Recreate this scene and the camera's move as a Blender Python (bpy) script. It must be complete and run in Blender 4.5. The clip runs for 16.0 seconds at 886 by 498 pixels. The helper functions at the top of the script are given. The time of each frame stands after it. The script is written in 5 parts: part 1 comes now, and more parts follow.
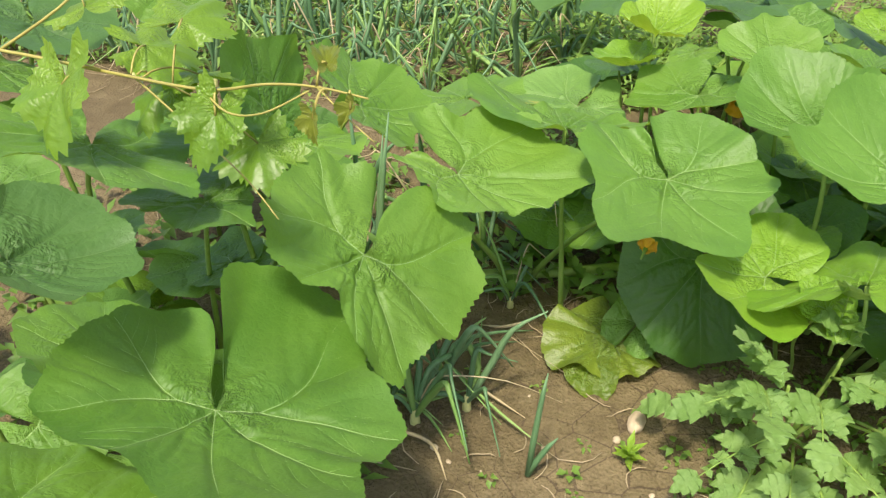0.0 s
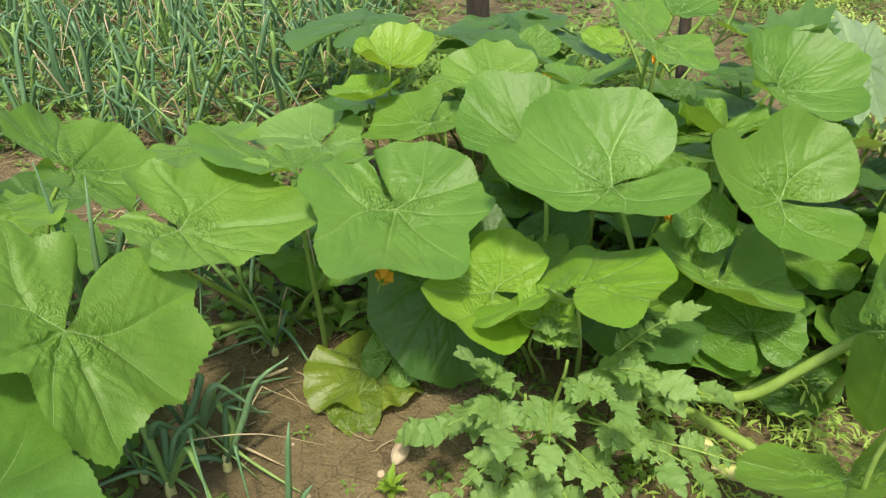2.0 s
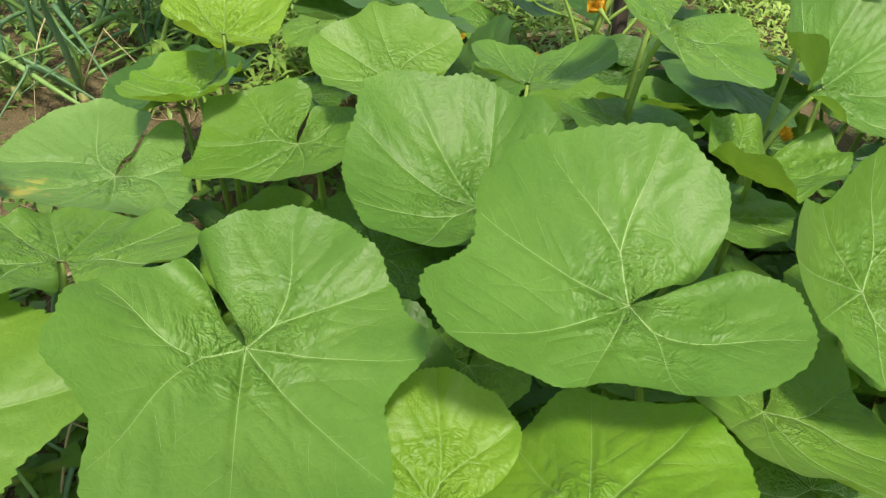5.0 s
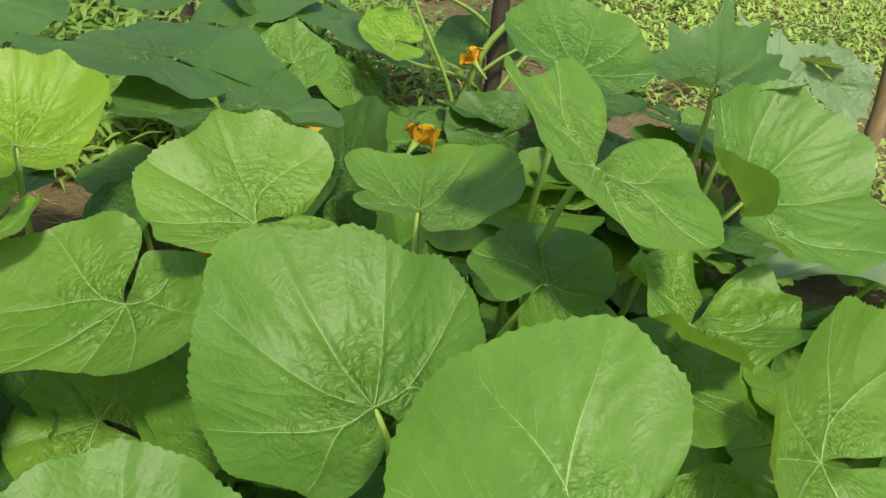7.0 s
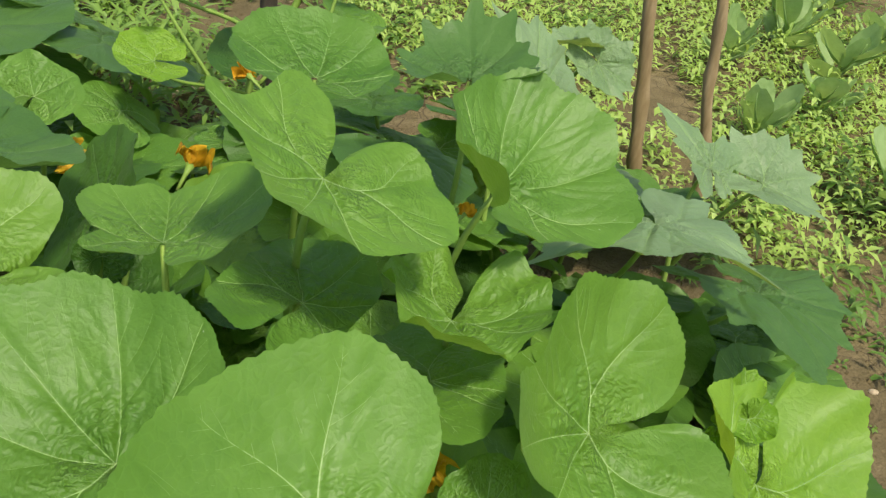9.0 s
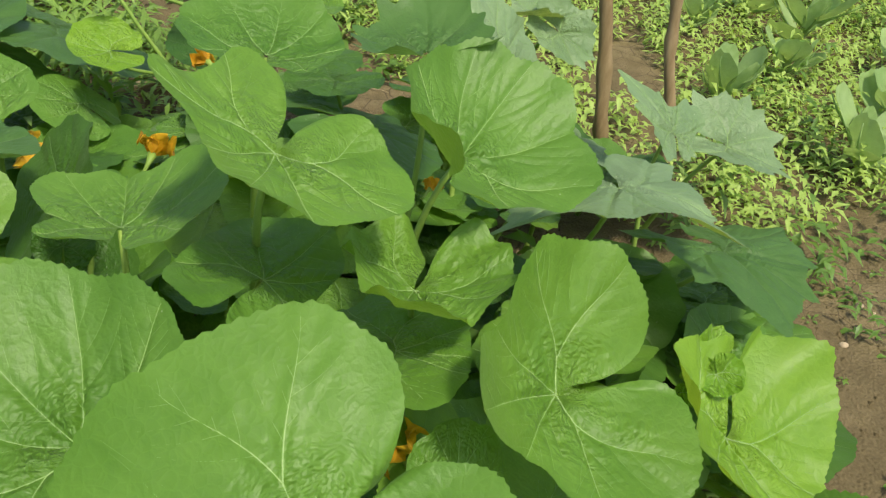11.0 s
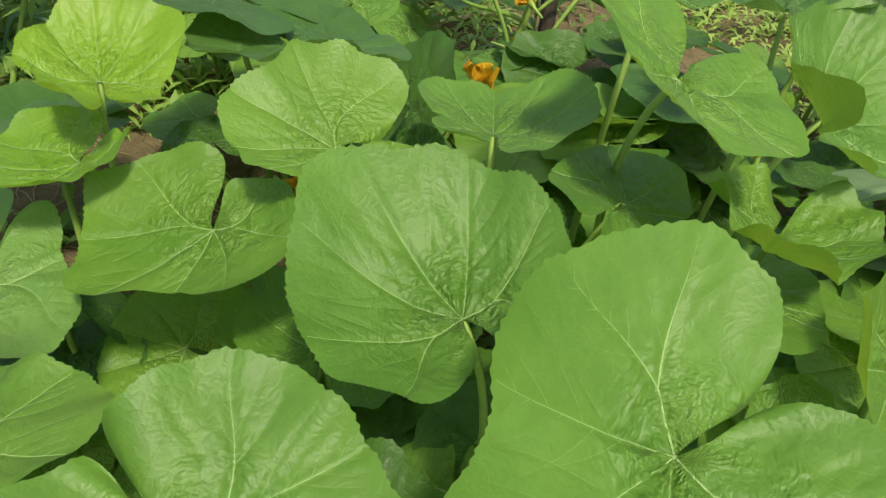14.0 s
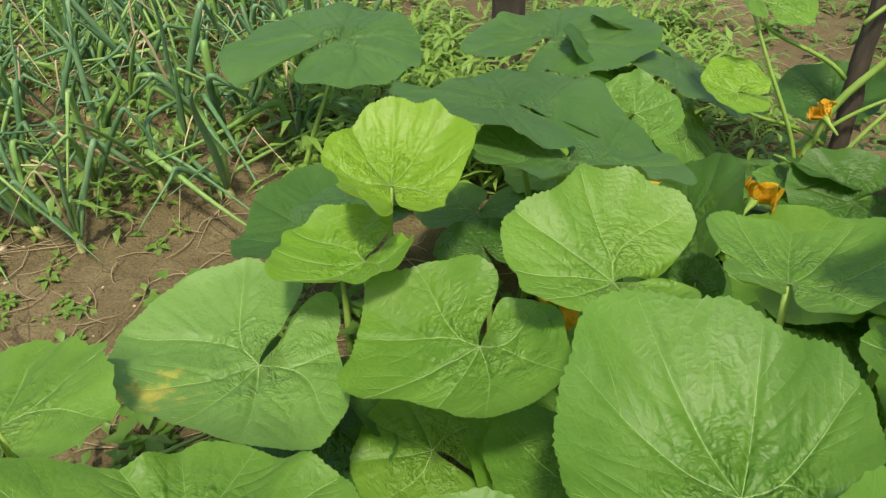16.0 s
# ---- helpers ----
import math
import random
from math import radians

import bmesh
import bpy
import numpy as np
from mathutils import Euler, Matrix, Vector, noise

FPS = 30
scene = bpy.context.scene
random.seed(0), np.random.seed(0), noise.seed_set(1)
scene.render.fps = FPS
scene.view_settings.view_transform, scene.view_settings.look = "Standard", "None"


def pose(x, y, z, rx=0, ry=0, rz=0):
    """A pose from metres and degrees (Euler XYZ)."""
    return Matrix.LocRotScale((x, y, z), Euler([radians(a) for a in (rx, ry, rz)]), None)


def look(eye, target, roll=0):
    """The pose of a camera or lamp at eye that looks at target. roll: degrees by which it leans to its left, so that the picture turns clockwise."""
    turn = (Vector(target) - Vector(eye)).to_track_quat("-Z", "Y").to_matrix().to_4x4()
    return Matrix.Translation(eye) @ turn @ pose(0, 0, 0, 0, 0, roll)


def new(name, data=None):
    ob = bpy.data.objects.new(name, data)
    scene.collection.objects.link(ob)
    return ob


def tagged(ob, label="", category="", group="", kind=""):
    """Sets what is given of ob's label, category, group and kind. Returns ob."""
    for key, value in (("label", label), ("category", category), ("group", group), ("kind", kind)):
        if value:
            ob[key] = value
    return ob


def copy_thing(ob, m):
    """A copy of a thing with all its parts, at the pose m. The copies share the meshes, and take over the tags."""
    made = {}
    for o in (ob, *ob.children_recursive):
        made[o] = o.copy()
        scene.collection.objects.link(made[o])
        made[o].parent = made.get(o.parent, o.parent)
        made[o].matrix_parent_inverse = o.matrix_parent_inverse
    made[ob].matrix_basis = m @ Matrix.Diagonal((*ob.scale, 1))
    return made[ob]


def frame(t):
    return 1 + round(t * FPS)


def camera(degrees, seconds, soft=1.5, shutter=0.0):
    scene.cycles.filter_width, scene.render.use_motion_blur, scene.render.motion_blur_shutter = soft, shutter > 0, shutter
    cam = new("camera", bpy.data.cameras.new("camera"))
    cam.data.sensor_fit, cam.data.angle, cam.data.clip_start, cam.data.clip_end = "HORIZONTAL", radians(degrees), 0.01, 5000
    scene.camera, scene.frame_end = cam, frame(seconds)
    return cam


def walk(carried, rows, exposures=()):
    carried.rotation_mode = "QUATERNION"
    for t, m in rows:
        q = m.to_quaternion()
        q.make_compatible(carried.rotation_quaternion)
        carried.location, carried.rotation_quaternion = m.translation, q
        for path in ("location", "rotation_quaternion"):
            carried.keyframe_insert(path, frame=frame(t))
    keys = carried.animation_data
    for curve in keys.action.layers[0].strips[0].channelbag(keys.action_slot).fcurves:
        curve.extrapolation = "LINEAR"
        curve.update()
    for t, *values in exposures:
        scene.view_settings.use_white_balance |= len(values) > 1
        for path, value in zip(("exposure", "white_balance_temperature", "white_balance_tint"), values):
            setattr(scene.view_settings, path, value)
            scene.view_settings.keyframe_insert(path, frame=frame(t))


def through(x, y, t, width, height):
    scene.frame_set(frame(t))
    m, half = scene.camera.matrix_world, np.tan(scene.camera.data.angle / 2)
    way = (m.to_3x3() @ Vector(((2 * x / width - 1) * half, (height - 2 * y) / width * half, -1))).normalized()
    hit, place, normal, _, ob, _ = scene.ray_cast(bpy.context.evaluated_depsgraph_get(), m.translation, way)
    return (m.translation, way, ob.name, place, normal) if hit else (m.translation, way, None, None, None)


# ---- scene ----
cam = camera(58.3, 16.0, 1.3)
PATH = [
    (0, (0.597, 0.413, 1.218), (0.339, 2.054, 0.105), 0.3),
    (0.5, (0.683, 0.421, 1.226), (0.598, 2.097, 0.139), 2.6),
    (1, (0.74, 0.431, 1.234), (0.747, 2.121, 0.164), 1.1),
    (1.5, (0.773, 0.434, 1.234), (0.816, 2.135, 0.182), 0.5),
    (2, (0.815, 0.442, 1.228), (0.941, 2.142, 0.181), -0.2),
    (2.5, (0.854, 0.472, 1.226), (1.111, 2.157, 0.18), -0.0),
    (3, (0.863, 0.569, 1.19), (1.194, 2.234, 0.132), 0.6),
    (5.5, (0.847, 1.353, 1.111), (1.305, 2.837, -0.15), 5.3),
    (6, (0.849, 1.456, 1.12), (1.299, 2.943, -0.139), 5.2),
    (6.5, (0.881, 1.524, 1.137), (1.492, 2.962, -0.111), 8.1),
    (7, (0.906, 1.537, 1.144), (1.691, 2.898, -0.093), 10.0),
    (7.5, (0.943, 1.533, 1.148), (1.855, 2.829, -0.071), 11.4),
    (8, (0.979, 1.521, 1.156), (1.977, 2.768, -0.049), 11.0),
    (8.5, (1.005, 1.508, 1.164), (2.065, 2.711, -0.031), 10.8),
    (9, (1.022, 1.5, 1.163), (2.118, 2.677, -0.026), 10.0),
    (11.5, (1.036, 1.47, 1.144), (2.153, 2.589, -0.081), 8.2),
    (12, (1.003, 1.483, 1.13), (2.105, 2.603, -0.107), 9.0),
    (12.5, (0.971, 1.493, 1.125), (1.978, 2.673, -0.137), 8.9),
    (13, (0.92, 1.499, 1.117), (1.772, 2.765, -0.175), 8.0),
    (13.5, (0.889, 1.499, 1.117), (1.658, 2.799, -0.194), 7.2),
    (14, (0.846, 1.515, 1.11), (1.531, 2.855, -0.208), 7.2),
    (14.5, (0.807, 1.557, 1.096), (1.394, 2.931, -0.234), 6.5),
    (15, (0.8, 1.6, 1.129), (1.304, 3.018, -0.188), 4.6),
    (15.5, (0.82, 1.608, 1.159), (1.185, 3.141, -0.072), 1.8),
    (16, (0.811, 1.594, 1.148), (0.963, 3.174, -0.069), 0.6),
]
EXPOSURES = [(0, 0.84, 6400, 17), (1.5, 0.68, 6400, 15), (2.5, 0.60, 6400, 14), (5.5, 0.52, 6400, 13), (6.5, 0.42, 6500, 11), (7, 0.39, 6500, 10), (9, 0.36, 6500, 10), (12.5, 0.37, 6500, 10), (14, 0.37, 6600, 10), (16, 0.44, 6600, 10)]
walk(cam, [(t, look(eye, target, roll)) for t, eye, target, roll in PATH], EXPOSURES)

# ---- light ----
world = bpy.data.worlds.new("sky")
world.use_nodes = True
scene.world = world
SUN_ELEV, SUN_AZ = 64.0, 190.0
wn = world.node_tree.nodes
wl = world.node_tree.links
sky = wn.new("ShaderNodeTexSky")
sky.sky_type = "NISHITA"
sky.sun_disc = False
sky.sun_elevation = radians(SUN_ELEV)
sky.sun_rotation = radians(SUN_AZ)
sky.air_density, sky.dust_density, sky.ozone_density = 1.0, 3.0, 1.0
wn["Background"].inputs["Strength"].default_value = 0.15
wl.new(sky.outputs["Color"], wn["Background"].inputs["Color"])
sun_lamp = bpy.data.lights.new("sun", "SUN")
sun_lamp.energy, sun_lamp.angle, sun_lamp.color = 3.0, radians(6.0), (1.0, 0.92, 0.74)
sun = new("sun", sun_lamp)
az, el = radians(SUN_AZ), radians(SUN_ELEV)
toward_sun = Vector((math.sin(az) * math.cos(el), math.cos(az) * math.cos(el), math.sin(el)))
sun.matrix_world = look(toward_sun * 30, (0, 0, 0))


# ---- materials ----
def nodes_of(name):
    mat = bpy.data.materials.new(name)
    mat.use_nodes = True
    nt = mat.node_tree
    nt.nodes.clear()
    return mat, nt.nodes, nt.links


def ramp(n, l, value, stops):
    r = n.new("ShaderNodeValToRGB")
    r.color_ramp.elements[0].position, r.color_ramp.elements[0].color = stops[0][0], (*stops[0][1], 1)
    r.color_ramp.elements[1].position, r.color_ramp.elements[1].color = stops[-1][0], (*stops[-1][1], 1)
    for at, colour in stops[1:-1]:
        e = r.color_ramp.elements.new(at)
        e.color = (*colour, 1)
    l.new(value, r.inputs["Fac"])
    return r.outputs["Color"]


def noise_tex(n, l, vec, scale, detail=4.0, rough=0.55):
    t = n.new("ShaderNodeTexNoise")
    t.inputs["Scale"].default_value, t.inputs["Detail"].default_value, t.inputs["Roughness"].default_value = scale, detail, rough
    l.new(vec, t.inputs["Vector"])
    return t.outputs["Fac"]


def mix(n, l, fac, a, b, mode="MIX"):
    m = n.new("ShaderNodeMix")
    m.data_type, m.blend_type = "RGBA", mode
    for socket, value in ((m.inputs[0], fac), (m.inputs[6], a), (m.inputs[7], b)):
        if hasattr(value, "links"):
            l.new(value, socket)
        elif isinstance(value, tuple):
            socket.default_value = (*value, 1)
        else:
            socket.default_value = value
    return m.outputs[2]


def math_node(n, l, op, a, b=0.0):
    m = n.new("ShaderNodeMath")
    m.operation = op
    for socket, value in ((m.inputs[0], a), (m.inputs[1], b)):
        if hasattr(value, "links"):
            l.new(value, socket)
        else:
            socket.default_value = value
    return m.outputs[0]


def bump(n, l, height, strength, distance):
    b = n.new("ShaderNodeBump")
    b.inputs["Strength"].default_value, b.inputs["Distance"].default_value = strength, distance
    l.new(height, b.inputs["Height"])
    return b.outputs["Normal"]


def foliage(name, dark, light, glow, rough=0.45, through=0.38, cells=90.0, specks=0.0, tint=0.25, relief=0.0019, net_tone=0.11):
    """Leaf tissue: two scales of colour, a net of fine veins in relief, light that shines through."""
    mat, n, l = nodes_of(name)
    co = n.new("ShaderNodeTexCoord").outputs["Object"]
    info = n.new("ShaderNodeObjectInfo")
    big = noise_tex(n, l, co, 9.0, 3.0)
    small = noise_tex(n, l, co, 70.0, 5.0, 0.65)
    blend = math_node(n, l, "ADD", math_node(n, l, "MULTIPLY", big, 0.75), math_node(n, l, "MULTIPLY", small, 0.3))
    blend = math_node(n, l, "ADD", blend, math_node(n, l, "MULTIPLY", math_node(n, l, "SUBTRACT", info.outputs["Random"], 0.5), tint))
    colour = ramp(n, l, blend, [(0.28, dark), (0.78, light)])
    warp = n.new("ShaderNodeVectorMath")
    warp.operation = "ADD"
    wob = n.new("ShaderNodeTexNoise")
    wob.inputs["Scale"].default_value = 25.0
    l.new(co, wob.inputs["Vector"])
    sc = n.new("ShaderNodeVectorMath")
    sc.operation = "SCALE"
    sc.inputs["Scale"].default_value = 0.018
    l.new(wob.outputs["Color"], sc.inputs[0])
    l.new(co, warp.inputs[0])
    l.new(sc.outputs[0], warp.inputs[1])
    net = n.new("ShaderNodeTexVoronoi")
    net.feature = "DISTANCE_TO_EDGE"
    net.inputs["Scale"].default_value = cells
    l.new(warp.outputs[0], net.inputs["Vector"])
    line = n.new("ShaderNodeMapRange")
    line.inputs["From Min"].default_value, line.inputs["From Max"].default_value = 0.012, 0.06
    line.inputs["To Min"].default_value, line.inputs["To Max"].default_value = 1.0, 0.0
    l.new(net.outputs["Distance"], line.inputs["Value"])
    vein = tuple(min(1.0, c * 1.5 + 0.01) for c in light)
    colour = mix(n, l, math_node(n, l, "MULTIPLY", line.outputs[0], net_tone), colour, vein)
    if specks:
        dots = n.new("ShaderNodeTexVoronoi")
        dots.inputs["Scale"].default_value = 55.0
        l.new(co, dots.inputs["Vector"])
        spot = math_node(n, l, "LESS_THAN", dots.outputs["Distance"], 0.075)
        patch = math_node(n, l, "GREATER_THAN", noise_tex(n, l, co, 14.0, 2.0), 1.0 - specks)
        colour = mix(n, l, math_node(n, l, "MULTIPLY", math_node(n, l, "MULTIPLY", spot, patch), 0.6), colour, (0.62, 0.66, 0.42))
    pucker = math_node(n, l, "ADD", math_node(n, l, "MULTIPLY", math_node(n, l, "MINIMUM", net.outputs["Distance"], 0.25), 0.75), math_node(n, l, "MULTIPLY", small, 1.0))
    pucker = math_node(n, l, "ADD", pucker, math_node(n, l, "MULTIPLY", noise_tex(n, l, co, 30.0, 1.0), 0.7))
    # the blade is gathered round its stalk in short creases that run across the main veins
    sep = n.new("ShaderNodeSeparateXYZ")
    l.new(warp.outputs[0], sep.inputs[0])
    away = math_node(n, l, "SQRT", math_node(n, l, "ADD", math_node(n, l, "MULTIPLY", sep.outputs[0], sep.outputs[0]), math_node(n, l, "MULTIPLY", sep.outputs[1], sep.outputs[1])))
    polar = n.new("ShaderNodeCombineXYZ")
    l.new(math_node(n, l, "MULTIPLY", away, 165.0), polar.inputs[0])
    l.new(math_node(n, l, "MULTIPLY", math_node(n, l, "ARCTAN2", sep.outputs[0], sep.outputs[1]), 6.5), polar.inputs[1])
    l.new(math_node(n, l, "MULTIPLY", info.outputs["Random"], 50.0), polar.inputs[2])
    gather = n.new("ShaderNodeMapRange")
    gather.inputs["From Min"].default_value, gather.inputs["From Max"].default_value = 0.025, 0.115
    gather.inputs["To Min"].default_value, gather.inputs["To Max"].default_value = 1.0, 0.0
    l.new(away, gather.inputs["Value"])
    patchy = math_node(n, l, "MULTIPLY", gather.outputs[0], math_node(n, l, "MAXIMUM", math_node(n, l, "MULTIPLY", math_node(n, l, "SUBTRACT", noise_tex(n, l, co, 22.0, 2.0), 0.36), 5.0), 0.15))
    crease = math_node(n, l, "MULTIPLY", noise_tex(n, l, polar.outputs[0], 1.0, 1.0), patchy)
    pucker = math_node(n, l, "ADD", pucker, math_node(n, l, "MULTIPLY", crease, 8.0))
    normal = bump(n, l, pucker, 0.65, relief)
    b = n.new("ShaderNodeBsdfPrincipled")
    l.new(colour, b.inputs["Base Color"])
    l.new(normal, b.inputs["Normal"])
    l.new(math_node(n, l, "ADD", math_node(n, l, "MULTIPLY", small, 0.22), rough - 0.1), b.inputs["Roughness"])
    b.inputs["Specular IOR Level"].default_value = 0.46
    b.inputs["Sheen Weight"].default_value = 0.03
    b.inputs["Sheen Roughness"].default_value = 0.5
    tr = n.new("ShaderNodeBsdfTranslucent")
    l.new(mix(n, l, 0.75, colour, glow), tr.inputs["Color"])
    l.new(normal, tr.inputs["Normal"])
    ms = n.new("ShaderNodeMixShader")
    ms.inputs[0].default_value = through
    l.new(b.outputs[0], ms.inputs[1])
    l.new(tr.outputs[0], ms.inputs[2])
    out = n.new("ShaderNodeOutputMaterial")
    l.new(ms.outputs[0], out.inputs["Surface"])
    return mat


def plain(name, stops, scale=30.0, rough=0.7, relief=0.002, detail=5.0, coord="Object", stretch=(1, 1, 1), spec=0.3):
    """A rough solid in two or more tones with relief at two scales."""
    mat, n, l = nodes_of(name)
    tc = n.new("ShaderNodeTexCoord").outputs[coord]
    mp = n.new("ShaderNodeMapping")
    mp.inputs["Scale"].default_value = stretch
    l.new(tc, mp.inputs["Vector"])
    co = mp.outputs[0]
    big = noise_tex(n, l, co, scale * 0.2, 3.0)
    small = noise_tex(n, l, co, scale, detail, 0.65)
    both = math_node(n, l, "ADD", math_node(n, l, "MULTIPLY", big, 0.5), math_node(n, l, "MULTIPLY", small, 0.5))
    info = n.new("ShaderNodeObjectInfo")
    both = math_node(n, l, "ADD", both, math_node(n, l, "MULTIPLY", math_node(n, l, "SUBTRACT", info.outputs["Random"], 0.5), 0.16))
    b = n.new("ShaderNodeBsdfPrincipled")
    l.new(ramp(n, l, both, stops), b.inputs["Base Color"])
    l.new(bump(n, l, small, 0.6, relief), b.inputs["Normal"])
    b.inputs["Roughness"].default_value = rough
    b.inputs["Specular IOR Level"].default_value = spec
    out = n.new("ShaderNodeOutputMaterial")
    l.new(b.outputs[0], out.inputs["Surface"])
    return mat


LEAF = {
    "green": foliage("leaf_green", (0.074, 0.190, 0.018), (0.150, 0.305, 0.040), (0.25, 0.42, 0.03), specks=0.32),
    "bright": foliage("leaf_bright", (0.094, 0.222, 0.018), (0.178, 0.334, 0.040), (0.33, 0.50, 0.03)),
    "lime": foliage("leaf_lime", (0.128, 0.285, 0.014), (0.222, 0.395, 0.032), (0.38, 0.54, 0.03), cells=70.0),
    "yellow": foliage("leaf_yellow_green", (0.165, 0.325, 0.012), (0.255, 0.420, 0.030), (0.45, 0.58, 0.03), cells=70.0),
    # deeper copy of the green tissue: canopy shade put into the base colour
    "dark": foliage("leaf_shade_tone", (0.042, 0.122, 0.014), (0.084, 0.194, 0.026), (0.16, 0.32, 0.02)),
    "blue": foliage("leaf_blue_green", (0.050, 0.134, 0.024), (0.100, 0.213, 0.045), (0.20, 0.36, 0.05), specks=0.3),
    "silver": foliage("leaf_silver_green", (0.145, 0.245, 0.105), (0.265, 0.390, 0.190), (0.40, 0.50, 0.02), specks=0.5, through=0.34),
    "spotted": foliage("leaf_spotted", (0.053, 0.138, 0.025), (0.096, 0.209, 0.040), (0.2, 0.36, 0.02), specks=0.62),
    "wilted": foliage("leaf_wilted", (0.085, 0.155, 0.010), (0.215, 0.290, 0.030), (0.36, 0.42, 0.03), rough=0.3, relief=0.003),
}


def blotch(mat, centre, radius, colour):
    """A scorched yellow patch with a ragged rim, at one place of a blade."""
    n, l = mat.node_tree.nodes, mat.node_tree.links
    co = n.new("ShaderNodeTexCoord").outputs["Object"]
    away = n.new("ShaderNodeVectorMath")
    away.operation = "DISTANCE"
    away.inputs[1].default_value = centre
    l.new(co, away.inputs[0])
    ragged = math_node(n, l, "ADD", away.outputs["Value"], math_node(n, l, "MULTIPLY", math_node(n, l, "SUBTRACT", noise_tex(n, l, co, 34.0, 5.0), 0.5), radius * 3.2))
    fac = n.new("ShaderNodeMapRange")
    fac.inputs["From Min"].default_value, fac.inputs["From Max"].default_value = radius, radius * 0.55
    l.new(ragged, fac.inputs["Value"])
    shader = next(x for x in n if x.type == "BSDF_PRINCIPLED")
    before = shader.inputs["Base Color"].links[0].from_socket
    l.new(mix(n, l, fac.outputs[0], before, colour), shader.inputs["Base Color"])
    return mat


LEAF["blotched"] = blotch(foliage("leaf_scorched", (0.100, 0.230, 0.036), (0.188, 0.350, 0.070), (0.24, 0.42, 0.03)), (0.062, 0.122, 0.0), 0.050, (0.56, 0.52, 0.09))
VEIN = foliage("leaf_vein", (0.20, 0.36, 0.09), (0.33, 0.48, 0.16), (0.4, 0.5, 0.1), through=0.15, tint=0.1)
SIDE_VEIN = foliage("side_vein", (0.170, 0.325, 0.070), (0.280, 0.440, 0.125), (0.3, 0.45, 0.05), through=0.3, tint=0.1)
DARK_VEIN = foliage("dark_leaf_vein", (0.090, 0.190, 0.045), (0.165, 0.290, 0.085), (0.25, 0.4, 0.05), through=0.3, tint=0.1)
DARK_SIDE_VEIN = foliage("dark_side_vein", (0.062, 0.150, 0.028), (0.115, 0.220, 0.050), (0.2, 0.35, 0.04), through=0.3, tint=0.1)
STEM = plain("green_stem", [(0.3, (0.150, 0.260, 0.035)), (0.7, (0.270, 0.390, 0.085))], scale=60, rough=0.5, stretch=(1, 1, 0.2))
ONION = plain("onion_leaf", [(0.3, (0.055, 0.130, 0.050)), (0.55, (0.110, 0.215, 0.088)), (0.75, (0.200, 0.320, 0.150))], scale=50, rough=0.45, relief=0.001, stretch=(1, 1, 0.15), spec=0.35)
ONION_FRESH = plain("onion_leaf_fresh", [(0.3, (0.120, 0.240, 0.045)), (0.7, (0.250, 0.390, 0.110))], scale=50, rough=0.45, relief=0.001, stretch=(1, 1, 0.15), spec=0.35)
ONION_DRY = plain("onion_leaf_dry", [(0.3, (0.34, 0.27, 0.13)), (0.7, (0.56, 0.48, 0.29))], scale=50, rough=0.7, relief=0.001)
WEED = foliage("weed_leaf", (0.110, 0.225, 0.032), (0.240, 0.390, 0.070), (0.32, 0.46, 0.04), tint=0.5, relief=0.0004, net_tone=0.0)
WEED_PALE = foliage("weed_leaf_pale", (0.270, 0.430, 0.060), (0.460, 0.620, 0.150), (0.46, 0.60, 0.06), through=0.42, tint=0.5, relief=0.0004, net_tone=0.0)
TOMATO = foliage("tomato_leaf", (0.125, 0.255, 0.045), (0.250, 0.410, 0.105), (0.36, 0.50, 0.06), tint=0.3, relief=0.0008, net_tone=0.08)
BRASSICA = foliage("brassica_leaf", (0.210, 0.340, 0.100), (0.370, 0.510, 0.200), (0.42, 0.58, 0.12), tint=0.4, relief=0.0008, net_tone=0.12)
GRAPE = foliage("grape_leaf", (0.100, 0.215, 0.014), (0.210, 0.350, 0.030), (0.42, 0.54, 0.02), cells=60.0, rough=0.36, relief=0.001, net_tone=0.06)
GRAPE_TIP = foliage("grape_leaf_tip", (0.150, 0.190, 0.020), (0.270, 0.300, 0.045), (0.40, 0.44, 0.04), rough=0.3, relief=0.001, net_tone=0.05)
CANE = plain("vine_cane", [(0.3, (0.27, 0.23, 0.05)), (0.7, (0.42, 0.38, 0.10))], scale=60, rough=0.45)
PETAL = foliage("squash_petal", (0.78, 0.36, 0.014), (0.90, 0.58, 0.04), (0.9, 0.55, 0.02), through=0.4, net_tone=0.05, relief=0.0012)
BARK = plain("bark", [(0.3, (0.035, 0.028, 0.020)), (0.5, (0.085, 0.066, 0.048)), (0.72, (0.170, 0.140, 0.105))], scale=35, rough=0.9, relief=0.012, stretch=(1, 1, 0.25))
STAKE = plain("stake_wood", [(0.3, (0.115, 0.078, 0.034)), (0.5, (0.210, 0.150, 0.070)), (0.72, (0.330, 0.255, 0.140))], scale=45, rough=0.85, relief=0.006, stretch=(1, 1, 0.12))
STONE = plain("pale_stone", [(0.3, (0.36, 0.28, 0.17)), (0.7, (0.58, 0.49, 0.33))], scale=60, rough=0.85, relief=0.004)
FRUIT = plain("young_fruit", [(0.3, (0.42, 0.46, 0.14)), (0.7, (0.62, 0.60, 0.26))], scale=40, rough=0.4, relief=0.001)
STRAW = plain("dry_straw", [(0.3, (0.22, 0.17, 0.09)), (0.7, (0.44, 0.36, 0.21))], scale=60, rough=0.8)


